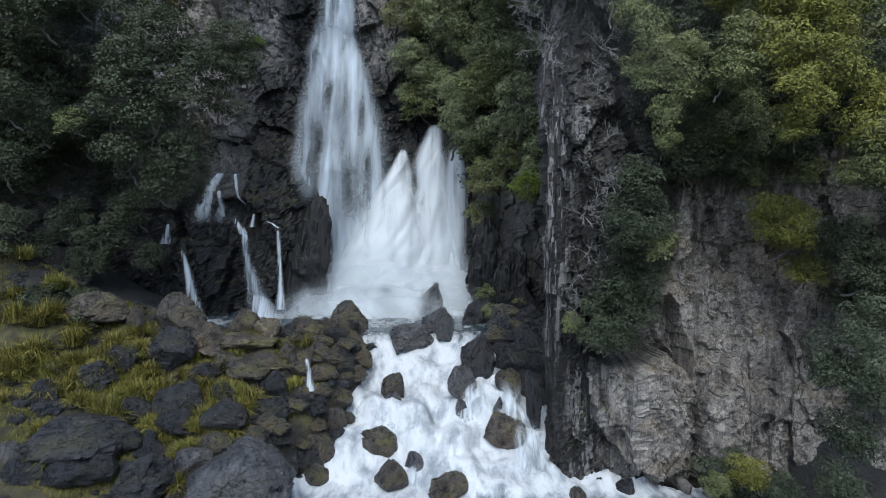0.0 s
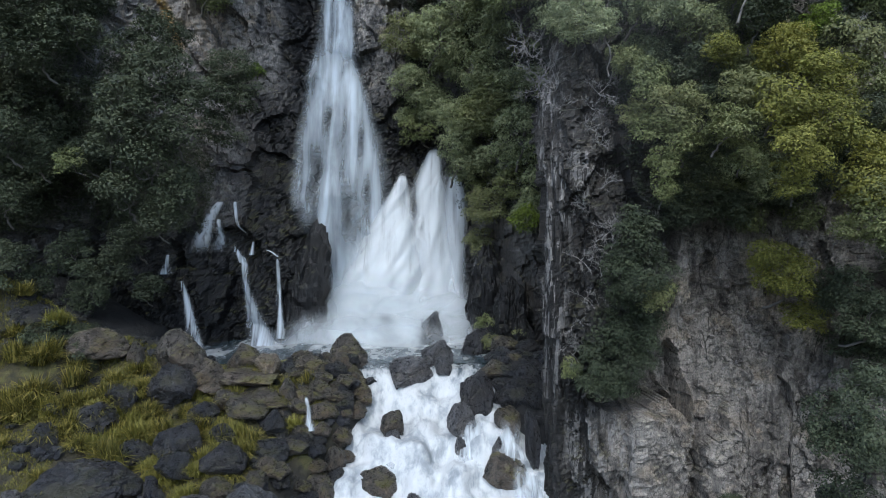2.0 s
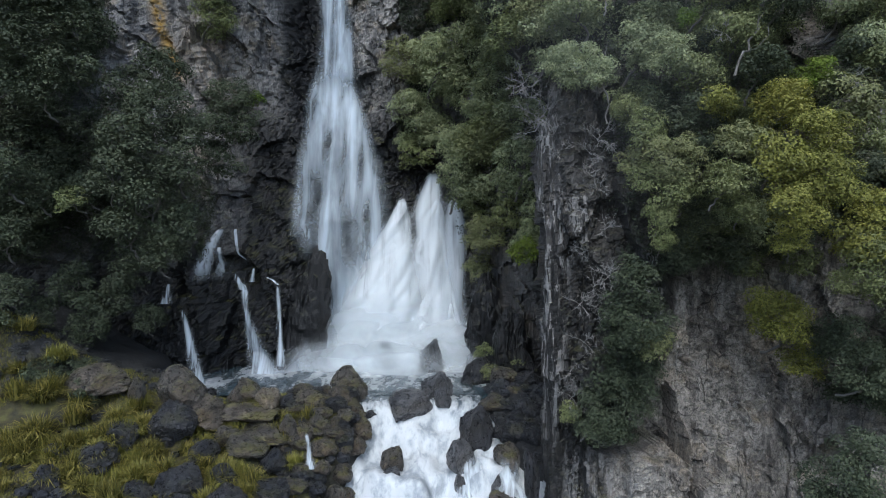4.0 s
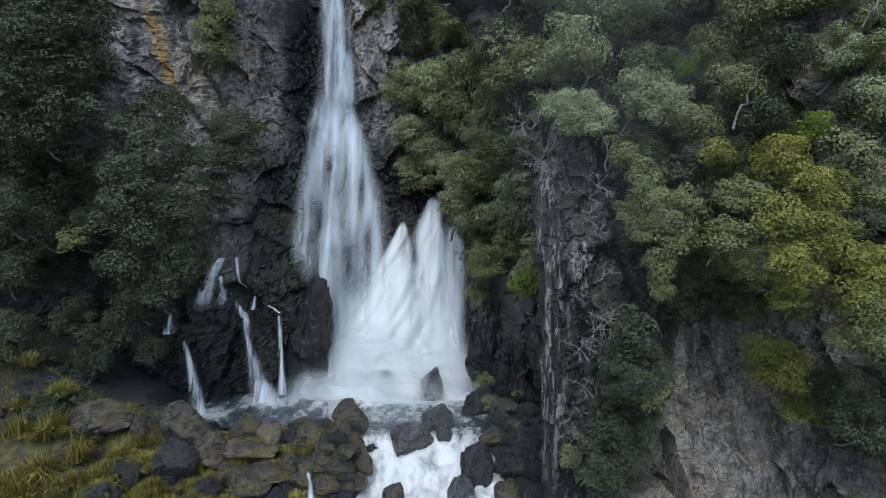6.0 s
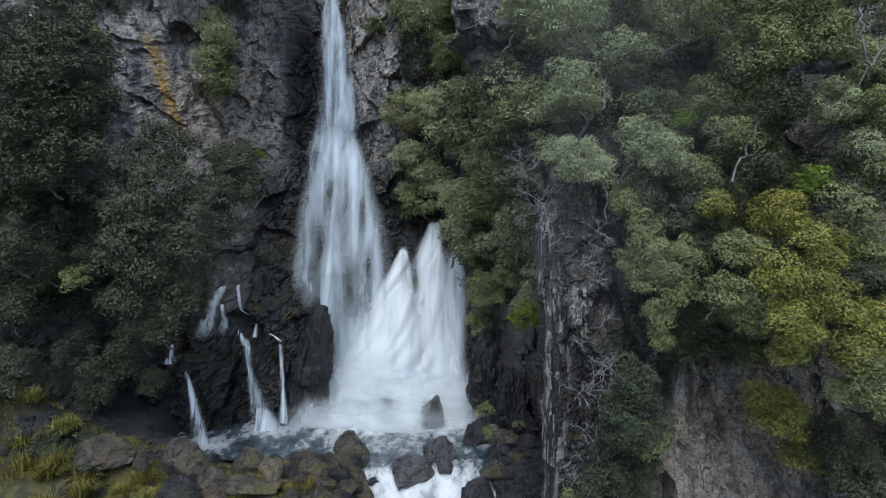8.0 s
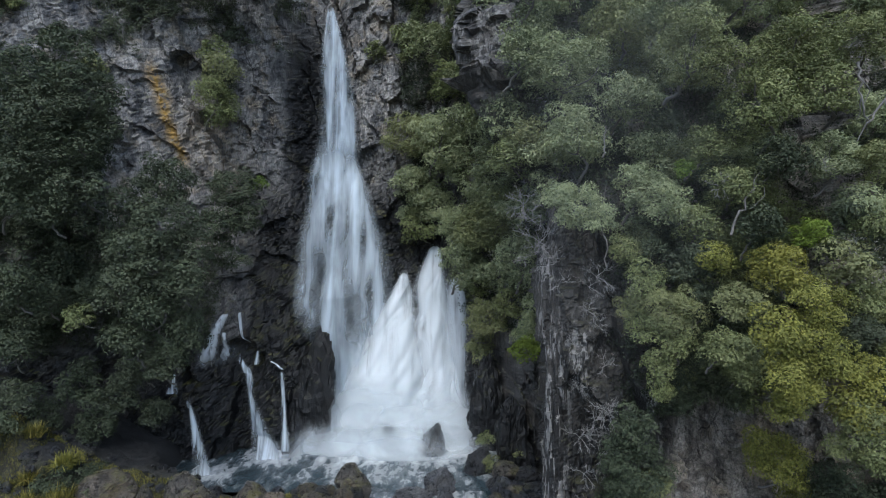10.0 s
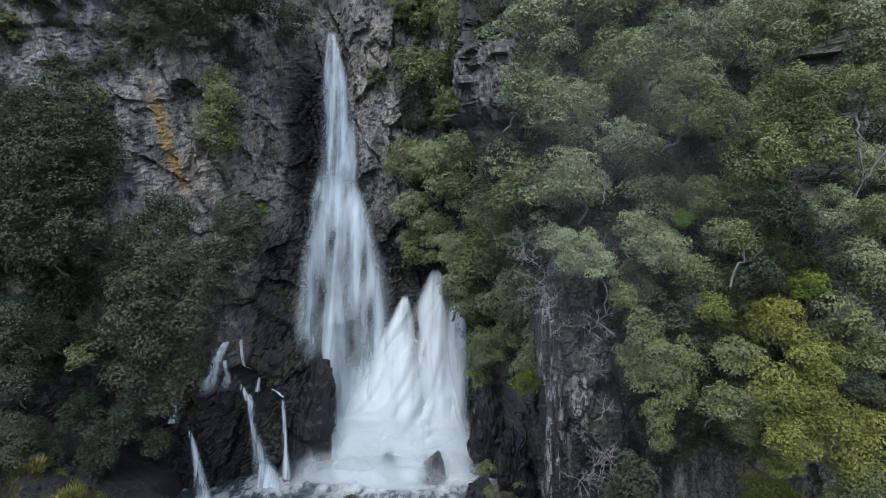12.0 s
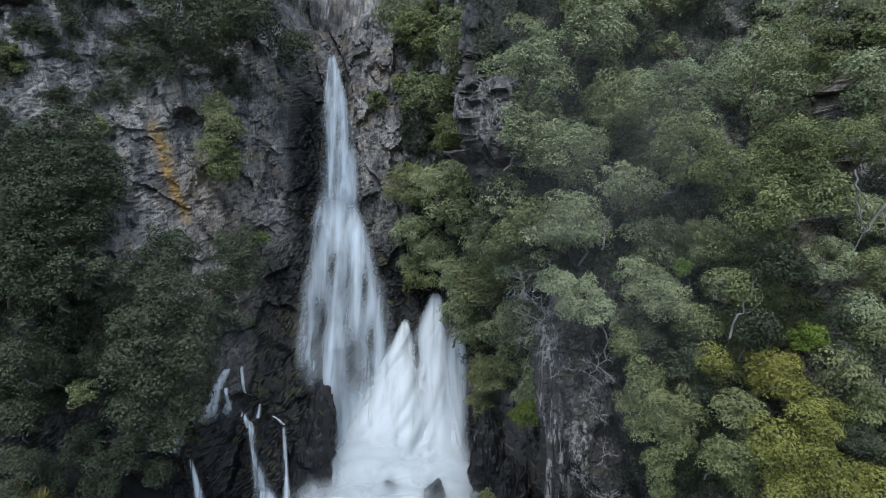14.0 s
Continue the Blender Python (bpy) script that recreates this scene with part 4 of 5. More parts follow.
PLUME_C = [
    (0.95, 48.0, 12.78, 0.94),
    (0.93, 47.5, 10.96, 2.05),
    (0.67, 46.5, 8.33, 2.73),
    (0.45, 45.0, 4.13, 2.91),
    (0.66, 42.8, -0.95, 3.77),
]
LEDGE_FALL = [
    (-15.74, 42.6, 10.47, 0.66),
    (-16.11, 42.3, 9.55, 0.99),
    (-16.38, 42.0, 8.72, 1.06),
    (-16.61, 41.7, 7.82, 1.22),
    (-16.76, 41.4, 6.85, 1.38),
]
LEDGE_BRANCH = [
    (-15.75, 42.3, 9.22, 0.49),
    (-15.61, 42.0, 8.31, 0.57),
    (-15.72, 41.7, 7.58, 0.73),
    (-15.79, 41.4, 6.85, 1.05),
]
LEDGE_THREAD = [
    (-14.92, 42.6, 10.47, 0.29),
    (-14.70, 42.4, 9.55, 0.33),
    (-14.49, 42.2, 8.72, 0.33),
    (-14.11, 42.0, 7.82, 0.33),
]
LEFT_CHUTE = [
    (-14.35, 41.2, 6.61, 0.56),
    (-13.99, 41.0, 5.41, 0.88),
    (-13.63, 40.8, 3.9, 1.2),
    (-13.21, 40.4, 2.34, 1.58),
    (-12.51, 39.6, 0.91, 2.56),
    (-12.35, 39.3, 0.45, 3.46),
]
THIN_CHUTE = [
    (-11.48, 40.3, 6.48, 0.35),
    (-11.41, 40.1, 4.75, 0.39),
    (-11.29, 39.8, 2.42, 0.55),
    (-11.16, 39.5, 0.96, 1.01),
]
FAR_LEFT_CHUTE = [
    (-17.13, 37.8, 5.26, 0.37),
    (-16.71, 37.6, 3.82, 0.66),
    (-16.37, 37.4, 2.36, 0.95),
    (-15.95, 37.0, 0.76, 1.45),
    (-15.73, 36.8, 0.25, 2.16),
]
LEDGE_RIVULET = [
    (-12.48, 40.9, 7.02, 0.32),
    (-11.99, 40.6, 6.87, 0.32),
    (-11.54, 40.4, 6.55, 0.36),
]
LEDGE_LINK = [
    (-15.48, 41.6, 7.90, 0.65),
    (-14.97, 41.4, 7.17, 0.65),
    (-14.51, 41.2, 6.61, 0.64),
    (-14.25, 41.1, 6.09, 0.80),
]
TINY_FALL = [
    (-13.7, 42.0, 7.57, 0.33),
    (-13.73, 41.8, 7.09, 0.37),
    (-13.76, 41.6, 6.6, 0.57),
]
SHELF_FALL = [
    (-18.16, 38.2, 6.91, 0.3),
    (-18.2, 38.1, 6.32, 0.45),
    (-18.33, 38.0, 5.58, 1.12),
]
CASCADE_SIDE = [
    (3.79, 26.3, -1.93, 1.16),
    (3.85, 26.0, -2.30, 1.46),
    (3.97, 25.7, -2.98, 1.65),
    (4.07, 25.3, -4.01, 2.14),
]
CASCADE_STEP = [
    (3.44, 28.6, -0.62, 1.42),
    (3.50, 28.3, -1.17, 1.58),
    (3.38, 28.0, -1.93, 1.68),
    (3.51, 27.4, -2.50, 2.30),
]
CASCADE_MIDDLE = [
    (1.69, 29.3, -0.83, 1.17),
    (1.56, 29.0, -1.44, 1.33),
    (1.43, 28.6, -2.19, 1.54),
    (1.29, 28.1, -2.88, 1.97),
]
CASCADE_STONE = [
    (-2.37, 29.0, -1.74, 0.87),
    (-2.40, 28.6, -2.19, 1.14),
    (-2.43, 28.2, -2.71, 1.41),
    (-2.54, 27.6, -3.34, 1.94),
]
CASCADE_LOW = [
    (-1.28, 26.1, -3.81, 1.05),
    (-1.19, 25.7, -4.17, 1.45),
    (-1.12, 25.3, -4.64, 2.04),
]
BANK_TRICKLE = [
    (-6.99, 29.2, 0.26, 0.23),
    (-6.81, 28.9, -0.33, 0.34),
    (-6.72, 28.6, -0.85, 0.46),
    (-6.49, 28.2, -1.19, 0.84),
]
RIM_TRICKLE = [
    (-6.65, 32.6, 0.84, 0.39),
    (-6.61, 32.4, 0.49, 0.45),
    (-6.49, 32.1, 0.14, 0.70),
]
BARE_SHRUBS = [
    (6.3, 24.9, 10.1, 0.84),
    (7.1, 24.7, 11.1, 0.83),
    (6.1, 25.0, 7.8, 0.89),
    (7.3, 24.3, 9.2, 0.87),
    (6.9, 24.8, 5.6, 0.89),
    (6.0, 25.6, 12.2, 0.75),
    (6.9, 25.0, 12.8, 0.83),
    (4.6, 28.0, 15.9, 1.20),
    (6.6, 25.6, 14.5, 0.85),
    (7.6, 24.2, 7.3, 0.82),
    (5.7, 25.2, 3.9, 0.86),
    (7.2, 24.4, 9.1, 0.96),
    (6.4, 25.0, 7.8, 0.83),
    (5.9, 25.0, 4.9, 0.98),
    (5.8, 25.0, 3.6, 0.88),
    (7.9, 23.8, 5.8, 0.84),
    (6.9, 24.6, 7.1, 0.72),
    (4.8, 28.0, 16.6, 1.51),
    (4.5, 28.5, 17.6, 1.26),
    (5.2, 26.5, 15.5, 1.04),
    (6.8, 25.0, 15.1, 1.1),
    (6.4, 25.2, 13.5, 0.89),
    (5.9, 28.0, 20.9, 1.1),
    (11.1, 22.8, 18.8, 0.8),
    (14.4, 22.0, 19.4, 0.65),
    (13.0, 25.2, 1.5, 0.74),
    (14.9, 21.0, 16.5, 0.62),
    (7.3, 24.2, 8.1, 0.81),
    (6.7, 24.8, 8.6, 0.78),
    (6.3, 25.0, 6.1, 0.83),
    (6.2, 25.0, 4.1, 0.83),
    (6.9, 25.0, 3.1, 0.73),
    (8.2, 23.8, 4.4, 0.79),
    (8.3, 23.4, 6.3, 0.69),
    (13.0, 25.3, 3.0, 0.64),
    (4.1, 29.0, 18.4, 1.28),
    (5.7, 25.3, 12.0, 0.84),
    (5.5, 26.0, 14.6, 0.87),
]


fall("waterfall", MAIN_UPPER, VEIL, "narrow upper column of the tall waterfall", bow=0.3, seed=1, layers=2, foot_cover=0.2, foot=0.8, clear=0.55)
fall("waterfall", MAIN_LOWER, SKIRT, "spreading silky skirt of the tall waterfall", bow=0.5, seed=2, layers=2, head=0.12, clear=0.55, gaps=((-7.45, 9.4, 0.8, 3.6), (-9.7, 13.0, 0.4, 1.6), (-6.6, 15.5, 0.45, 1.8), (-9.2, 17.2, 0.4, 1.3), (-9.6, 9.0, 0.35, 2.2), (-6.0, 11.5, 0.35, 2.0)))
fall("waterfall", PLUME_A, PLUME, "white plume of water bursting from the cliff", bow=0.5, seed=3, layers=2, gaps=((-2.2, 10.2, 0.5, 1.9),))
fall("waterfall", PLUME_B, PLUME, "highest white plume bursting from a hole in the cliff", bow=0.6, seed=4, layers=2, gaps=((-2.3, 10.2, 0.45, 1.9), (0.1, 13.0, 0.3, 1.0)))
fall("waterfall", PLUME_C, PLUME, "short white plume beside the leafy wall", bow=0.5, seed=5, layers=1)
for k, rows in enumerate((LEDGE_FALL, LEDGE_BRANCH, LEDGE_THREAD)):
    fall("waterfall", rows, SPLASH, "small white branch of a fall splitting over black rock", bow=0.15, seed=60 + k, rough=0.14, clear=0.12, foot=0.7, foot_cover=0.1)
fall("waterfall", LEFT_CHUTE, TRICKLE, "slim white chute fanning into the pool", bow=0.2, seed=7, rough=0.1, clear=0.12)
fall("waterfall", THIN_CHUTE, TRICKLE, "thin ribbon of water down black rock", bow=0.2, seed=8, rough=0.08, clear=0.12)
fall("waterfall", FAR_LEFT_CHUTE, TRICKLE, "short white chute widening into the pool", bow=0.2, seed=9, rough=0.1, clear=0.12)
fall("waterfall", LEDGE_RIVULET, TRICKLE, "thread of water down the black ledge", bow=0.1, seed=12, rough=0.05, clear=0.08)
fall("waterfall", LEDGE_LINK, TRICKLE, "short run of water between two ledges", bow=0.1, seed=13, rough=0.05, clear=0.1)
fall("waterfall", TINY_FALL, TRICKLE, "tiny fall between two black ledges", bow=0.1, seed=10, rough=0.05, clear=0.1)
fall("waterfall", SHELF_FALL, TRICKLE, "tiny white fall on a dark shelf", bow=0.1, seed=11, rough=0.05, clear=0.1)


for k, rows in enumerate((CASCADE_SIDE, CASCADE_STEP, CASCADE_MIDDLE, CASCADE_STONE, CASCADE_LOW)):
    fall("cascade", rows, CASCADE, "short white cascade between boulders of the stream", bow=0.35, seed=80 + k, rough=0.12, clear=0.1, head=0.4, foot=0.8, foot_cover=0.3)
for k, rows in enumerate((BANK_TRICKLE, RIM_TRICKLE)):
    fall("cascade", rows, TRICKLE, "thin white trickle between brown boulders", bow=0.2, seed=90 + k, rough=0.05, clear=0.1, head=0.1)


def mist_puff(x, y, z, w, h, bend, material=MIST, label="drifting white spray above the plunge pool"):
    u, v = np.meshgrid(np.linspace(0, 1, 17), np.linspace(0, 1, 13))
    X, Z = x + (u - 0.5) * w, z + (v - 0.5) * h
    Y = y + bend * (2 * u - 1) ** 2 + 0.6 * np.sin(v * 3 + x)
    me = mesh_of("spray_mist", np.stack([X, Y, Z], axis=-1).reshape(-1, 3), grid_faces(*X.shape), [material])
    uv_grid(me, u, v)
    ob = tagged(new("spray_mist", me), label, "mist", "spray of the falls", "stuff")
    ob.visible_shadow = False


for row in ((-3.2, 41.2, 2.4, 15, 7.5, 1.5), (-5.5, 42.2, 2.8, 11, 6.5, 1.2), (-1.5, 40.2, 1.6, 13, 4.5, 1.0), (-6.5, 39.2, 1.2, 12, 3.4, 0.8), (-1.0, 40.5, 2.6, 11, 6.5, 1.0), (-4.0, 40.0, 1.6, 15, 4.2, 0.6), (-2.6, 39.4, 1.2, 14, 2.8, 0.6), (-8.6, 40.6, 1.1, 8, 3.0, 0.5)):
    mist_puff(*row)
mist_puff(6.8, 21.4, 21.5, 13, 25, 0.5, HAZE, "thin spray drifting before the wooded bluff")


# ---- boulders ----
def ico(levels):
    bm = bmesh.new()
    bmesh.ops.create_icosphere(bm, subdivisions=levels, radius=1.0)
    v = np.array([p.co[:] for p in bm.verts])
    f = np.array([[q.index for q in p.verts] for p in bm.faces])
    bm.free()
    return v, f


BALL, BALL_FACES = ico(5)
ROUGH_BALL, ROUGH_FACES = ico(4)
PEBBLE, PEBBLE_FACES = ico(2)


def boulder_mesh(k, angular, ball):
    """A block broken off by flat planes, worn at its edges, narrower above."""
    rng = np.random.default_rng(k)
    v = ball.copy()
    worn = 44 if angular else 20
    total = (1 / 1.12) ** worn * np.ones(len(v))
    for _ in range(9 if angular else 12):
        n = rng.normal(size=3)
        n /= np.linalg.norm(n)
        total += np.maximum(v @ n / rng.uniform(0.6, 0.95), 0) ** worn
    v = v * (total ** (-1 / worn))[:, None]
    q = v + k * 7.3
    v = v * (1 + (0.075 if angular else 0.05) * facets(q * 1.7, k, 1.0) + 0.03 * facets(q * 3.6, k + 3, 1.2) + 0.012 * facets(q * 8.0, k + 5, 1.2) + 0.025 * fbm(q * 1.6, 4, k))[:, None]
    v = v / np.abs(v).max(axis=0)
    v[:, :2] *= (1 - 0.22 * np.clip(v[:, 2], -0.3, 1))[:, None]
    return v


BLOCKS = [boulder_mesh(k, k % 2 == 0, ball) for ball in (BALL, ROUGH_BALL) for k in range(10)]
BLOCK_MESHES = {}


def boulder(i, x, y, z, half_w, half_h, tone):
    rng = random.Random(i * 31 + 5)
    k = rng.randrange(10) + (0 if half_w > 0.85 else 10)
    if (k, tone) not in BLOCK_MESHES:
        BLOCK_MESHES[k, tone] = mesh_of("boulder", BLOCKS[k], BALL_FACES if k < 10 else ROUGH_FACES, [BOULDER_ROCK[tone]], shade=False)
    ob = new("boulder", BLOCK_MESHES[k, tone])
    deep = half_w * rng.uniform(0.75, 1.05)
    floor_z = float(ground_z(np.array([x]), np.array([y]))[0])
    low = min(z - half_h * 0.8, floor_z - 0.1)
    top = z + half_h
    ob.matrix_world = pose(x, y + deep * 0.3, (low + top) / 2, rng.uniform(-8, 8), rng.uniform(-8, 8), rng.uniform(-35, 35)) @ Matrix.Diagonal((half_w * 1.15, deep * 1.15, (top - low) / 2, 1))
    return ob


n = 0
for rows, label in ((BANK_BOULDERS, "dark wet boulder on the grassy bank"), (MIDDLE_BOULDERS, "black basalt boulder among tussock grass"), (RIM_BOULDERS, "weathered boulder at the stream's edge"),
                    (EDGE_BOULDERS, "brown stone heaped beside the white stream"), (RIVER_BOULDERS, "wet boulder standing in the white stream"), (SHORE_BOULDERS, "dark boulder heaped below the leafy wall")):
    for row in rows:
        tagged(boulder(n, *row), {2: "pale tan boulder among darker ones", 3: "grey wet boulder with faint pale streaks"}.get(row[5], label), "boulder", "boulders of the gorge")
        n += 1


rng = random.Random(46)
m = 0
while m < 85:
    y = rng.uniform(21.5, 33.2)
    x = left_shore(y) - rng.uniform(-0.25, 2.6) * (1.0 if y < 31 else 1.6)
    w = rng.uniform(0.3, 0.72)
    z = float(ground_z(np.array([x]), np.array([y]))[0]) + w * 0.35
    tagged(boulder(n, x, y, z, w, w * rng.uniform(0.55, 0.95), rng.choice((0, 1, 1, 1))), "weathered brown stone heaped beside the white stream", "boulder", "boulders of the gorge")
    n += 1
    m += 1


def rubble():
    rng = np.random.default_rng(4)
    verts, faces, at_ = [], [], 0
    for i in range(900):
        x, y = rng.uniform(-24, 6), rng.uniform(19, 35)
        gap = max(left_shore(y) - x, x - right_shore(y))
        if gap < -0.2 or (x > 5 and y < 28):
            continue
        s = rng.uniform(0.12, 0.42) * (1.2 if gap < 2.5 else 0.8)
        v = PEBBLE * (1 + 0.22 * facets(PEBBLE * 1.3 + i, i % 50))[:, None] * np.array([s, s * rng.uniform(0.7, 1.1), s * rng.uniform(0.5, 0.9)])
        a = rng.uniform(0, 6.28)
        v = np.stack([v[:, 0] * np.cos(a) - v[:, 1] * np.sin(a), v[:, 0] * np.sin(a) + v[:, 1] * np.cos(a), v[:, 2]], axis=-1)
        verts.append(v + np.array([x, y, float(ground_z(np.array([x]), np.array([y]))[0]) + s * 0.2]))
        faces.append(PEBBLE_FACES + at_)
        at_ += len(v)
    me = mesh_of("rubble", np.concatenate(verts), np.concatenate(faces), [BLACK_ROCK], shade=False)
    tagged(new("rubble", me), "small broken stones between the boulders", "stones", kind="stuff")


rubble()


# ---- black outcrops at the foot of the falls ----
def outcrop(k, x, y, z, half_w, half_d, half_h, label):
    """A block of the wall that stands proud of it, wet and jointed."""
    v = boulder_mesh(k, False, BALL)
    v[:, :2] *= (1 + 0.25 * np.clip(v[:, 2], 0, 1))[:, None]
    p = v * np.array([half_w, half_d, half_h])
    p = p * (1 + 0.06 * facets(p * 0.9, k + 70, 1.0) + 0.035 * facets(p * 2.1, k + 80, 1.0))[:, None] + np.array([x, y, z])
    me = mesh_of("rock_outcrop", p, BALL_FACES, [BASALT], shade=False)
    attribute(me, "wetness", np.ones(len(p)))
    tagged(new("rock_outcrop", me), label, "rock", "black outcrops by the falls")


outcrop(53, -10.2, 42.2, 3.3, 2.15, 1.9, 6.1, "tall jointed block of soaked black basalt beside the falls")
outcrop(44, -12.9, 43.8, 2.2, 2.0, 2.2, 4.6, "soaked black basalt block between two thin chutes")
outcrop(47, -15.8, 43.6, 1.8, 1.9, 2.2, 4.6, "soaked black basalt ledge under a splitting fall")
outcrop(45, 2.9, 41.6, 2.6, 1.7, 2.2, 4.6, "soaked black rock face beside the white plumes")
outcrop(48, 4.3, 37.6, 2.6, 1.2, 1.6, 3.4, "jointed black rock below the leafy wall")


# ---- tussock grass ----
def tussock_mesh(k, blades, droop):
    rng = np.random.default_rng(k)
    n = blades
    a = rng.uniform(0, 6.283, n)
    base = rng.normal(size=(n, 2)) * 0.16
    ln = rng.uniform(0.7, 1.25, n)
    out = rng.uniform(0.15, 1.0, n) * droop
    t = np.array([0, 0.5, 1.0])
    w = np.array([0.016, 0.02, 0.003])
    r = out[:, None] * ln[:, None] * t[None] ** 1.3
    z = ln[:, None] * (t[None] * 0.95 - out[:, None] * 0.75 * t[None] ** 2.2)
    cx_, cy_ = base[:, :1] + r * np.cos(a)[:, None], base[:, 1:] + r * np.sin(a)[:, None]
    sx, sy = -np.sin(a)[:, None] * w[None], np.cos(a)[:, None] * w[None]
    left = np.stack([cx_ - sx, cy_ - sy, z], axis=-1)
    right = np.stack([cx_ + sx, cy_ + sy, z], axis=-1)
    v = np.stack([left, right], axis=2).reshape(n, 6, 3)
    f = np.array([[0, 1, 3, 2], [2, 3, 5, 4]])
    faces = (f[None] + (np.arange(n) * 6)[:, None, None]).reshape(-1, 4)
    return mesh_of("tussock", v.reshape(-1, 3), faces, [GRASS], shade=False)


TUSSOCK_MESHES = [tussock_mesh(k, 380, (0.9, 1.1, 0.8, 1.0)[k]) for k in range(4)]


def tussock(i, x, y, z, s):
    rng = random.Random(900 + i)
    ob = new("grass_tussock", TUSSOCK_MESHES[i % 4])
    floor_z = float(ground_z(np.array([x]), np.array([y]))[0])
    ob.matrix_world = pose(x, y, max(min(z - s * 0.25, floor_z + 0.5), floor_z - 0.05), rng.uniform(0, 14), 0, rng.uniform(0, 360)) @ Matrix.Diagonal((s * 1.05, s * 1.05, s, 1))
    return tagged(ob, "arching yellow-green grass tussock between boulders", "grass", "tussocks on the bank")


n = 0
for row in TUSSOCKS + MORE_TUSSOCKS:
    tussock(n, *row)
    n += 1
rng = random.Random(77)
while n < 135:
    x, y = rng.uniform(-24, -7), rng.uniform(22, 32)
    if left_shore(y) - x < 2.2 or (y < 25 and rng.random() < 0.7) or (x < -17 and y > 28.5 and rng.random() < 0.9):
        continue
    tussock(n, x, y, float(ground_z(np.array([x]), np.array([y]))[0]) + 0.2, rng.uniform(0.6, 1.1))
    n += 1


def bank_grass():
    """Short wiry grass over the soil of the bank."""
    rng = np.random.default_rng(12)
    x, y = rng.uniform(-27, -5.5, 130000), rng.uniform(19, 33.4, 130000)
    patch = fbm(np.stack([x * 0.45, y * 0.45, 0 * x], axis=-1), 3, 140)
    keep = (left_shore(y) - x > 1.0) & (patch > np.where((x < -17) & (y > 28), 0.25, -0.45)) & ((x < -13) | (rng.uniform(size=len(x)) < 0.7))
    x, y = x[keep], y[keep]
    z = ground_z(x, y)
    m = len(x)
    a, ln = rng.uniform(0, 6.283, m), rng.uniform(0.08, 0.28, m)
    base = np.stack([x, y, z - 0.02], axis=-1)
    side = np.stack([np.cos(a), np.sin(a), 0 * a], axis=-1) * 0.018
    tip = base + np.stack([np.sin(a) * ln * 0.6, -np.cos(a) * ln * 0.6, ln * 0.8], axis=-1)
    v = np.stack([base - side, base + side, tip], axis=1).reshape(-1, 3)
    me = mesh_of("bank_grass", v, np.arange(m * 3).reshape(-1, 3), [GRASS], shade=False)
    tagged(new("bank_grass", me), "short olive grass and moss on the bank", "grass", kind="stuff")


bank_grass()


# ---- trees and shrubs ----
def tube(path, r0, r1, sides=6):
    path = np.array(path, float)
    n = len(path)
    d = np.gradient(path, axis=0)
    d /= np.linalg.norm(d, axis=1)[:, None]
    a = np.cross(d, np.array([0.31, 0.83, 0.46]))
    a /= np.linalg.norm(a, axis=1)[:, None]
    b = np.cross(d, a)
    t = np.linspace(0, 2 * np.pi, sides, endpoint=False)
    r = np.linspace(r0, r1, n)[:, None, None]
    v = path[:, None] + r * (np.cos(t)[None, :, None] * a[:, None] + np.sin(t)[None, :, None] * b[:, None])
    i = np.arange(n * sides).reshape(n, sides)
    j = np.roll(i, -1, axis=1)
    f = np.stack([i[:-1], j[:-1], j[1:], i[1:]], axis=-1).reshape(-1, 4)
    return v.reshape(-1, 3), f


def join(pieces):
    verts, faces, at_ = [], [], 0
    for v, f in pieces:
        verts.append(v)
        faces.append(f + at_)
        at_ += len(v)
    return np.concatenate(verts), np.concatenate(faces)


def bend(a, b, rng, sag=0.15, n=6):
    a, b = np.array(a, float), np.array(b, float)
    t = np.linspace(0, 1, n)[:, None]
    w = rng.normal(size=3) * sag * np.linalg.norm(b - a)
    kink = rng.normal(size=(n, 3)) * 0.03 * np.linalg.norm(b - a)
    kink[0] = kink[-1] = 0
    return a + (b - a) * t + w * np.sin(t * np.pi) + kink


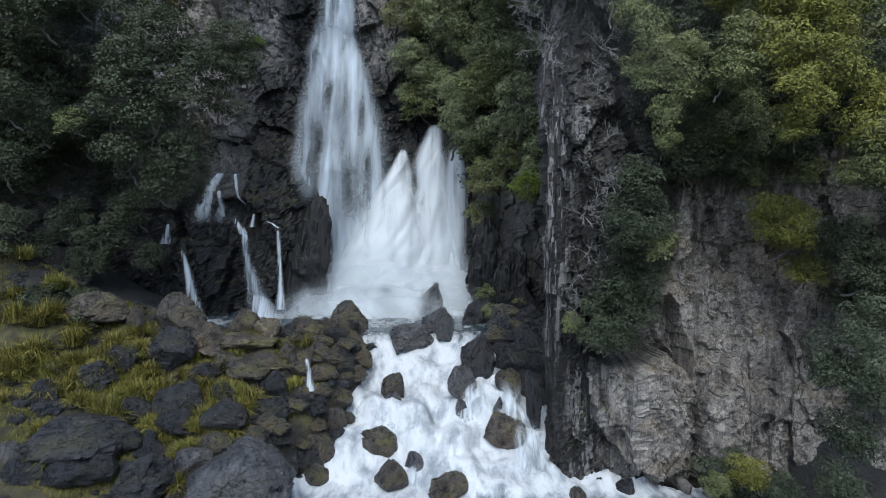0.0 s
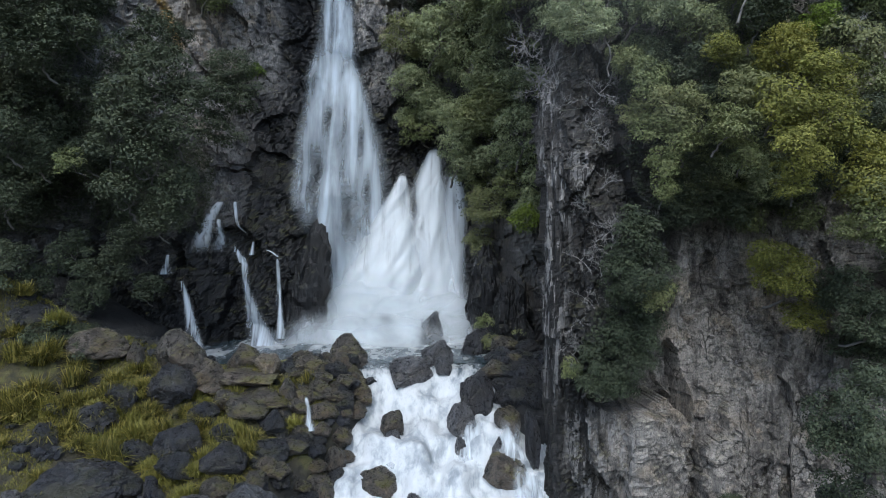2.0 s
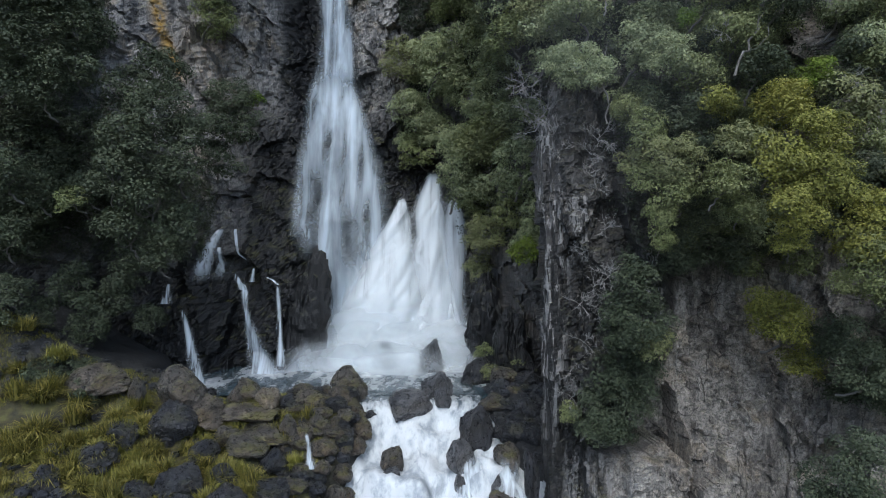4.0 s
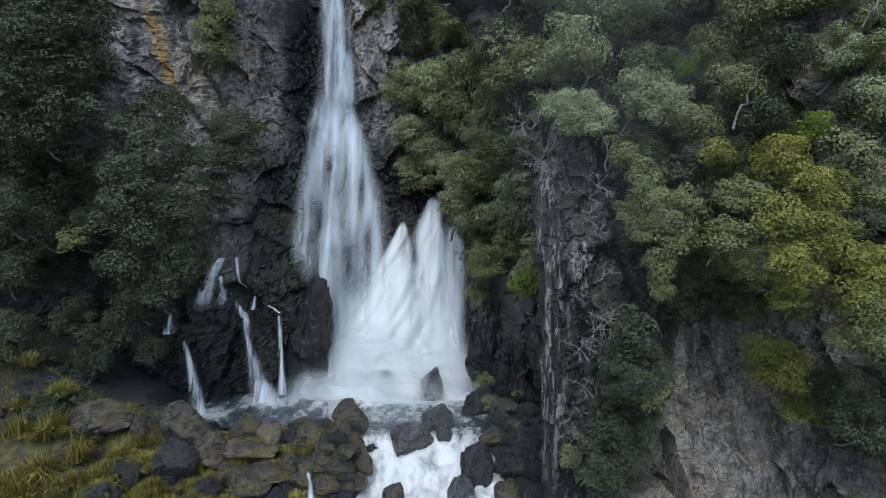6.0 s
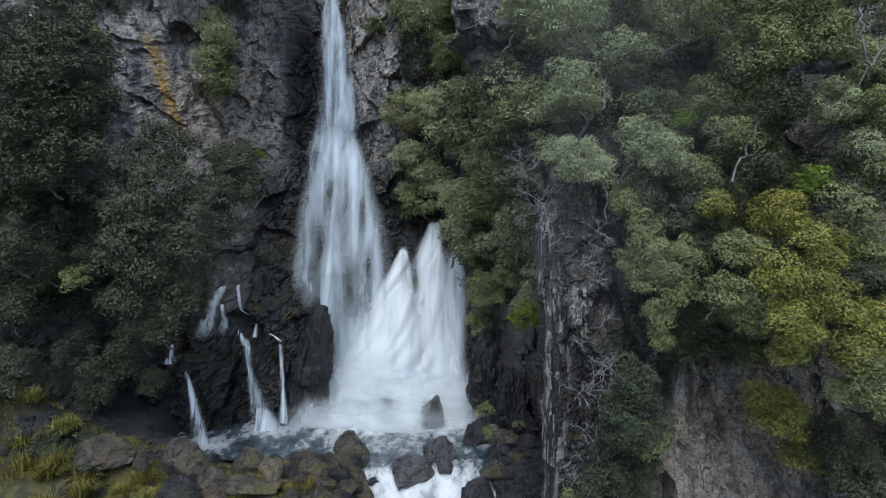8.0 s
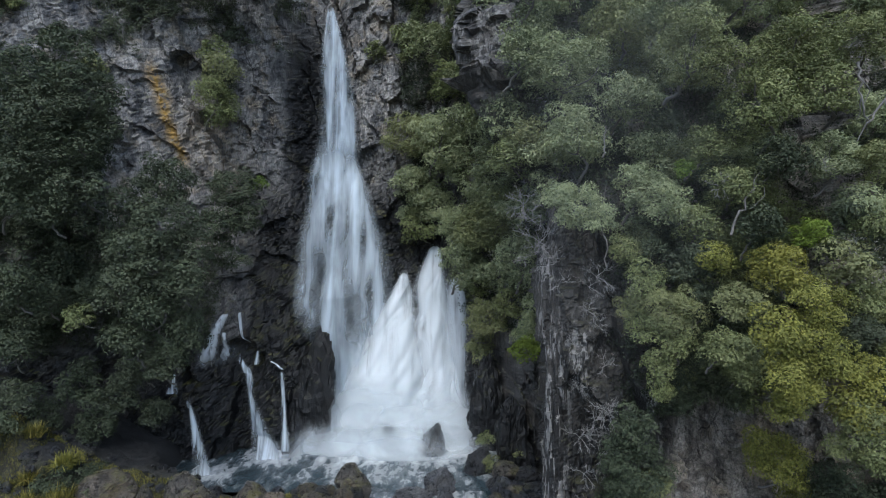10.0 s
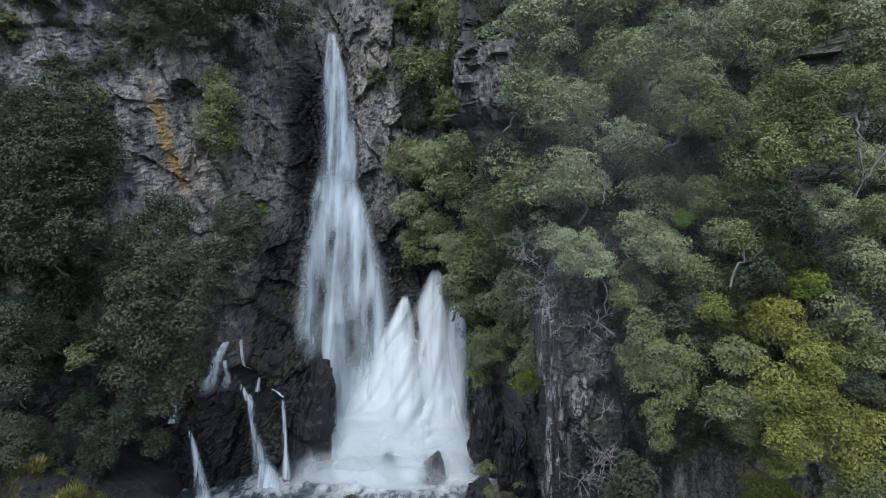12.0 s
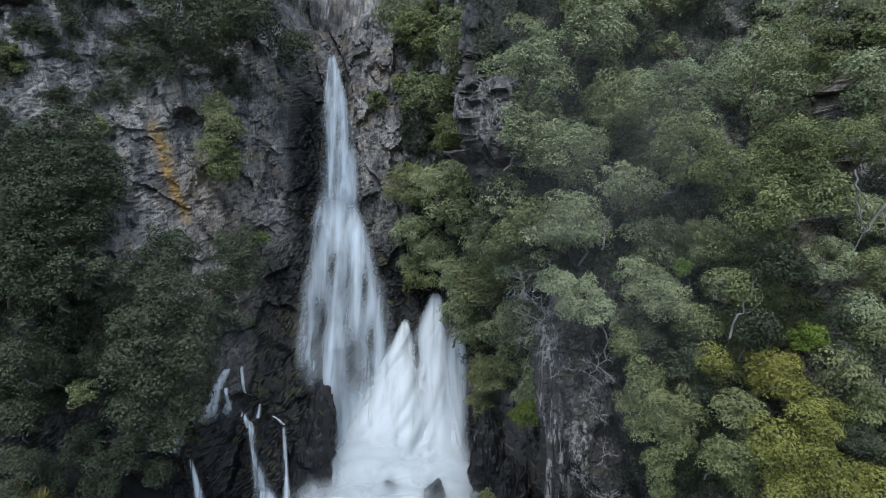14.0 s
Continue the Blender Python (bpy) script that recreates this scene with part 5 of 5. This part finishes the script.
def plant_meshes(k, radius, clumps, leaves, clump_r, leaf, limbs, flat=1.0):
    """Trunk with limbs, and a crown of leafy puffs of uneven size, each a dome of small leaves with gaps between."""
    rng = np.random.default_rng(k)
    mids, sizes = [], []
    tries = 0
    while len(mids) < clumps and tries < 4000:
        tries += 1
        p = rng.normal(size=3)
        p /= np.linalg.norm(p)
        p *= rng.uniform(0.25, 1.0) ** 0.45 * np.array([1, 1, 0.92 * flat])
        if p[2] < -0.7 * flat or p[1] > 0.55:
            continue
        p *= 1 + 0.22 * math.sin(3.1 * p[0] + k) * math.cos(2.7 * p[2] + 2 * k)
        p *= radius - clump_r * 0.5
        cr = clump_r * rng.uniform(0.5, 1.2)
        if any(np.linalg.norm(p - q) < 0.62 * max(cr, c) for q, c in zip(mids, sizes)):
            continue
        mids.append(p)
        sizes.append(cr)
    pieces, tones = [], []
    for m, cr in zip(mids, sizes):
        n = int(leaves * (cr / clump_r) ** 1.8)
        d = rng.normal(size=(n, 3))
        d /= np.linalg.norm(d, axis=1)[:, None]
        d[:, 2] = np.where(d[:, 2] < -0.35, -d[:, 2], d[:, 2])
        lump = 1 + 0.22 * value_noise(d * 2.4 + m * 3.0, k)
        pos = m + d * (cr * lump * rng.uniform(0.45, 1.0, n) ** 0.35)[:, None] * np.array([1.05, 1.05, 0.95])
        nrm = d + np.array([0, -0.1, 0.35]) + rng.normal(size=(n, 3)) * 0.4
        nrm /= np.linalg.norm(nrm, axis=1)[:, None]
        side = np.cross(nrm, rng.normal(size=(n, 3)))
        side /= np.linalg.norm(side, axis=1)[:, None]
        up = np.cross(nrm, side)
        s = (leaf * rng.uniform(0.6, 1.4, n))[:, None]
        v = np.stack([pos - up * s - side * s * 0.6, pos - up * s + side * s * 0.6, pos + up * s], axis=1).reshape(-1, 3)
        pieces.append((v, np.arange(n * 3).reshape(-1, 3)))
        tones.append(np.full(n * 3, rng.uniform(0, 1)))
    crown = mesh_of("crown", *join(pieces), [LEAF_MID], shade=False)
    attribute(crown, "clump", np.concatenate(tones))
    root = np.array([rng.uniform(-0.2, 0.2), 0.75, -0.95]) * radius
    fork = np.array([0, 0.15, -0.35]) * radius
    wood = [tube(bend(root, fork, rng, 0.12, 9), 0.045 * radius, 0.03 * radius, 7)]
    for i in range(limbs):
        m = mids[int(i * len(mids) / limbs)]
        wood.append(tube(bend(fork, m, rng), 0.022 * radius, 0.006 * radius, 4))
    trunk = mesh_of("trunk", *join(wood), [BARK])
    return trunk, crown


LEAVES = [LEAF_DEEP_SHADE, LEAF_MID, LEAF_GREY_HAZE, LEAF_GOLD, LEAF_BRIGHT]
SAY = ["dark green", "mid-green", "grey-green", "yellow-green", "bright green"]
NEAR = [[plant_meshes(300 + 20 * j + k, *row) for k in range(4)] for j, row in enumerate(((2.0, 46, 420, 0.62, 0.043, 8), (1.35, 28, 340, 0.5, 0.041, 5), (0.85, 16, 270, 0.38, 0.038, 4)))]
FAR = [[plant_meshes(400 + 20 * j + k, *row) for k in range(4)] for j, row in enumerate(((2.0, 44, 205, 0.62, 0.064, 5), (1.35, 26, 175, 0.5, 0.06, 4), (0.85, 14, 150, 0.38, 0.053, 3)))]


def plant(i, x, y, z, r, tone, group, where):
    rng = random.Random(5000 + i)
    size, base, what = (0, 2.0, "tree") if r > 1.6 else (1, 1.35, "tree") if r > 1.05 else (2, 0.85, "shrub")
    trunk, crown = (NEAR if y < 29 else FAR)[size][rng.randrange(4)]
    # Haze right of the falls is put into paler leaf tones.
    if tone == 0 and group == "shrubs by the falls" and x > -8:
        tone = rng.choice((1, 2, 2))
    thing = tagged(new(what), f"{SAY[tone]} broadleaf {what} {where}", what, group)
    thing.empty_display_size = 0.2
    s = r / base * 1.1
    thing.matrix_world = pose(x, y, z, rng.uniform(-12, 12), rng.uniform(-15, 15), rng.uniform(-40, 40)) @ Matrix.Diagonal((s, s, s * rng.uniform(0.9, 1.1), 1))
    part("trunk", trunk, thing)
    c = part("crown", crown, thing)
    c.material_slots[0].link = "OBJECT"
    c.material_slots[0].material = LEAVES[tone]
    return thing


n = 0
for rows, group, where in (
    (RIGHT_TREES, "trees on the bluff", "leaning out from the bluff"), (UPPER_RIGHT_TREES, "trees on the bluff", "on the slope above the bluff"),
    (OVERHANGING_TREES, "trees on the bluff", "hanging over the pale cliff"), (COLUMN_SHRUBS, "trees on the bluff", "rooted in cracks of the wet rock"), (NEAR_TREES, "trees by the stream", "beside the stream"),
    (LEFT_TREES, "trees on the gorge side", "on the dark gorge side"), (LEFT_SHRUBS, "trees on the gorge side", "clinging to the gorge side"),
    (TOP_SHRUBS, "shrubs by the falls", "clinging to rock beside the falls"), (GORGE_SHRUBS, "shrubs by the falls", "on the leafy wall beside the falls"),
):
    for row in rows:
        plant(n, *row, group, where)
        n += 1


def scatter(count, seed, x0, x1, z0, z1, surface, out, tones, r0, r1, group, where, keep=None):
    """Plants that cover a stretch of wall, standing off it by a part of their size."""
    global n
    rng = random.Random(seed)
    for _ in range(count):
        x, z, r = rng.uniform(x0, x1), rng.uniform(z0, z1), rng.uniform(r0, r1)
        tone = rng.choice(tones)
        if keep and not keep(x, z):
            continue
        y = float(np.ravel(surface(x, z))[0]) - out * r
        plant(n, x, y, z, r, tone, group, where)
        n += 1


scatter(70, 1, 8.5, 20.5, 11, 38, bluff_y, 0.7, (0, 0, 1, 1, 2), 0.9, 1.8, "trees on the bluff", "on the slope above the bluff")
# Pale tones at this edge imitate the mist before it.
scatter(26, 7, 3.0, 7.5, 19, 34, lambda x, z: 26.2 + bluff_back(z), 0.5, (1, 2, 2, 2), 0.9, 1.6, "trees on the bluff", "at the bluff's edge")
scatter(14, 2, 17.5, 24, -3, 14, bluff_y, 0.6, (0, 0, 1), 1.0, 2.0, "trees on the bluff", "beside the pale cliff")
scatter(42, 3, 1.2, 6.4, 8.5, 38, cliff_y, 0.5, (0, 0, 1), 0.8, 1.6, "shrubs by the falls", "on the leafy wall beside the falls")
scatter(26, 4, -3.4, 1.5, 17, 39, cliff_y, 0.4, (0, 0, 1), 0.5, 1.1, "shrubs by the falls", "clinging to rock beside the falls")
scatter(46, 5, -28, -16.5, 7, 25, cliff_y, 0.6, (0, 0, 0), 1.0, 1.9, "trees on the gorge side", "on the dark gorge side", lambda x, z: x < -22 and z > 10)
scatter(44, 16, -31, -20.5, 27, 37, cliff_y, 0.3, (0, 0, 0, 1), 0.4, 0.9, "shrubs by the falls", "clinging to the top of the gorge wall")
scatter(34, 6, -30, -13, 30, 41, cliff_y, 0.5, (0, 0, 0, 1), 0.7, 1.5, "shrubs by the falls", "along the top of the gorge wall", lambda x, z: z > 36.5)
rng = random.Random(91)
for _ in range(12):
    x, y, r = rng.uniform(-28, -19), rng.uniform(28.3, 33), rng.uniform(0.55, 1.0)
    plant(n, x, y, float(ground_z(np.array([x]), np.array([y]))[0]) + 0.45 * r, r, 0, "trees on the gorge side", "low on the dark bank")
    n += 1
scatter(4, 8, 11.2, 14, -3.8, -2.4, lambda x, z: 23.8 - 0.25 * (x - 11) - (z + 3.6) * 0.2, 0.3, (0,), 0.5, 0.9, "trees by the stream", "at the foot of the pale cliff")
# Mostly tone 0 here: the shade below the crowns is put into leaf colour.
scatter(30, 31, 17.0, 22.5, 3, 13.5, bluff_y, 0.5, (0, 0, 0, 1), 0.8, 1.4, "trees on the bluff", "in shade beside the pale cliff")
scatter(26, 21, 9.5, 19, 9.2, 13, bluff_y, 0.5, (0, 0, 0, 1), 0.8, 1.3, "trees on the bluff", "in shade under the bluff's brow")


# ---- leafy cover on the rock ----
def leafy_cover(pts, count, leaf, depth, material, seed, label):
    """Low creepers and seedlings that mat the rock: small leaves in lumps."""
    rng = np.random.default_rng(seed)
    pos = pts[rng.integers(0, len(pts), count)] + rng.normal(size=(count, 3)) * np.array([0.16, 0.05, 0.16])
    lump = np.clip(0.35 + 0.8 * fbm(pos * 0.9, 3, seed), 0.05, 1.2)
    pos[:, 1] -= depth * lump * rng.uniform(0.1, 1.0, count) ** 0.6
    pos[:, 2] += 0.3 * depth * lump
    nrm = np.array([0, -0.6, 0.55]) + rng.normal(size=(count, 3)) * 0.5
    nrm /= np.linalg.norm(nrm, axis=1)[:, None]
    side = np.cross(nrm, rng.normal(size=(count, 3)))
    side /= np.linalg.norm(side, axis=1)[:, None]
    up = np.cross(nrm, side)
    size = (leaf * rng.uniform(0.6, 1.35, count))[:, None]
    v = np.stack([pos - up * size - side * size * 0.55, pos - up * size + side * size * 0.55, pos + up * size], axis=1).reshape(-1, 3)
    me = mesh_of("creepers", v, np.arange(count * 3).reshape(-1, 3), [material], shade=False)
    tagged(new("creepers", me), label, "creepers", kind="stuff")


def picked(p, low, patchy, seed):
    """Points of rock above the line low, in uneven patches."""
    return p[(p[:, 2] + 1.6 * fbm(p * 0.35, 3, seed) > low) & (fbm(p * 0.5, 3, seed + 5) > patchy)]


B = BLUFF_POINTS[(BLUFF_POINTS[:, 0] > 2) & (BLUFF_POINTS[:, 0] < 20.5) & (BLUFF_POINTS[:, 2] < 37) & (BLUFF_POINTS[:, 1] < 45)]
B = B[np.random.default_rng(2).uniform(size=len(B)) < np.where(B[:, 2] > 32, 1.0, np.where(B[:, 2] > 20, 0.43, 0.12))]
B = B[((B[:, 0] > 7.6) | (B[:, 2] > 18)) & ((B[:, 0] > 4.4) | (B[:, 2] < 23.5) | (B[:, 2] > 30))]
# Dark leaves paint the shaded gaps between the bluff's crowns.
leafy_cover(picked(B, 10.6, -1.5, 301), 120000, 0.06, 0.8, LEAF_DEEP_SHADE, 31, "dense dark creepers and saplings matting the bluff")
leafy_cover(picked(B, 12.0, -0.1, 311), 52000, 0.06, 1.1, LEAF_DEEP_SHADE, 32, "saplings with shade-darkened leaves matting the bluff's slope")
x, z = (g.ravel() for g in np.meshgrid(np.arange(-30, 7.5, 0.14), np.arange(1.5, 40, 0.14)))
W = np.stack([x, cliff_y(x, z), z], axis=-1)
right = W[(x > 1.3) & (z > 7)]
# Dark leaves again deepen the gaps between shrubs, as shade in the colour.
leafy_cover(picked(right, 9.0, -0.55, 321), 60000, 0.075, 0.8, LEAF_DEEP_SHADE, 33, "leafy mat with shade-darkened leaves on the wall beside the falls")
leafy_cover(picked(right, 13.0, 0.0, 331), 26000, 0.075, 0.9, LEAF_MID, 34, "green leafy mat on the wall beside the falls")
over = W[(x > -3.4) & (x < 1.6) & (z > 17)]
leafy_cover(picked(over, 17.5, 0.0, 341), 26000, 0.075, 0.5, LEAF_DEEP_SHADE, 35, "thin leafy patches on grey rock")
side_ = W[(z > 8.5) & (z < 27) & ((x < -22.5) | (x < -16.5) & (z < 17 - 0.8 * np.maximum(0, x + 21)))]
# Undergrowth leaves coloured dark for the shade of the recess.
leafy_cover(picked(side_, 4.0, -0.6, 351), 80000, 0.075, 0.9, LEAF_DEEP_SHADE, 36, "dark undergrowth on the gorge side")
brow = W[(x < -11.8) & (z > 30.5) | (x < -21) & (z > 26)]
leafy_cover(picked(brow, 29.0, 0.1, 361), 40000, 0.075, 0.7, LEAF_DEEP_SHADE, 37, "leafy brow along the top of the gorge wall")


# ---- bare shrubs ----
def bare_mesh(k):
    """Leafless twigs that fork twice."""
    rng = np.random.default_rng(k)
    pieces = []

    def grow(a, d, ln, r, depth):
        b = a + d * ln
        pieces.append(tube(bend(a, b, rng, 0.12, 4), r, r * 0.6, 3))
        if depth:
            for _ in range(4):
                e = d + rng.normal(size=3) * 0.55
                grow(a + (b - a) * rng.uniform(0.5, 1.0), e / np.linalg.norm(e), ln * rng.uniform(0.5, 0.8), r * 0.6, depth - 1)

    for _ in range(5):
        d = rng.normal(size=3) * 0.6 + np.array([0, -0.4, 0.5])
        grow(np.zeros(3), d / np.linalg.norm(d), 0.55, 0.016, 2)
    return mesh_of("bare_shrub", *join(pieces), [TWIG])


BARE = [bare_mesh(600 + k) for k in range(3)]
for i, (x, y, z, r) in enumerate(BARE_SHRUBS):
    ob = new("bare_shrub", BARE[i % 3])
    ob.matrix_world = pose(x, y + 0.4 * r, z - 0.3 * r, 0, 0, 67 * i % 90 - 45) @ Matrix.Diagonal((r, r, r, 1))
    tagged(ob, "leafless grey twiggy shrub clinging to rock", "shrub", "bare shrubs on the bluff")


# ---- bare trees that show between the crowns ----
DEAD_TREES = [
    ((11.1, 22.2, 16.7), (12.2, 22.6, 18.7), 0.055),
    ((16.8, 21.9, 22.2), (15.6, 21.5, 20.8), 0.060),
    ((15.7, 22.2, 23.2), (15.6, 21.6, 21.1), 0.050),
    ((7.0, 25.4, 20.0), (7.2, 25.8, 21.4), 0.040),
    ((7.0, 24.6, 15.3), (6.9, 25.0, 17.9), 0.040),
]
for i, (a, b, r) in enumerate(DEAD_TREES):
    rng = np.random.default_rng(700 + i)
    a, b = np.array(a), np.array(b)
    stem = bend(a, b, rng, 0.1, 9)
    wood = [tube(stem, r, r * 0.6, 7)]
    for j in (4, 6, 8):
        tip = stem[j] + (b - a) * rng.uniform(0.2, 0.4) + rng.normal(size=3) * 0.25
        wood.append(tube(bend(stem[j], tip, rng, 0.15, 5), r * 0.5, r * 0.2, 4))
    ob = new("dead_tree", mesh_of("dead_tree", *join(wood), [BARK]))
    tagged(ob, "bare grey forked tree leaning among leafy crowns", "tree", "dead trees on the bluff")
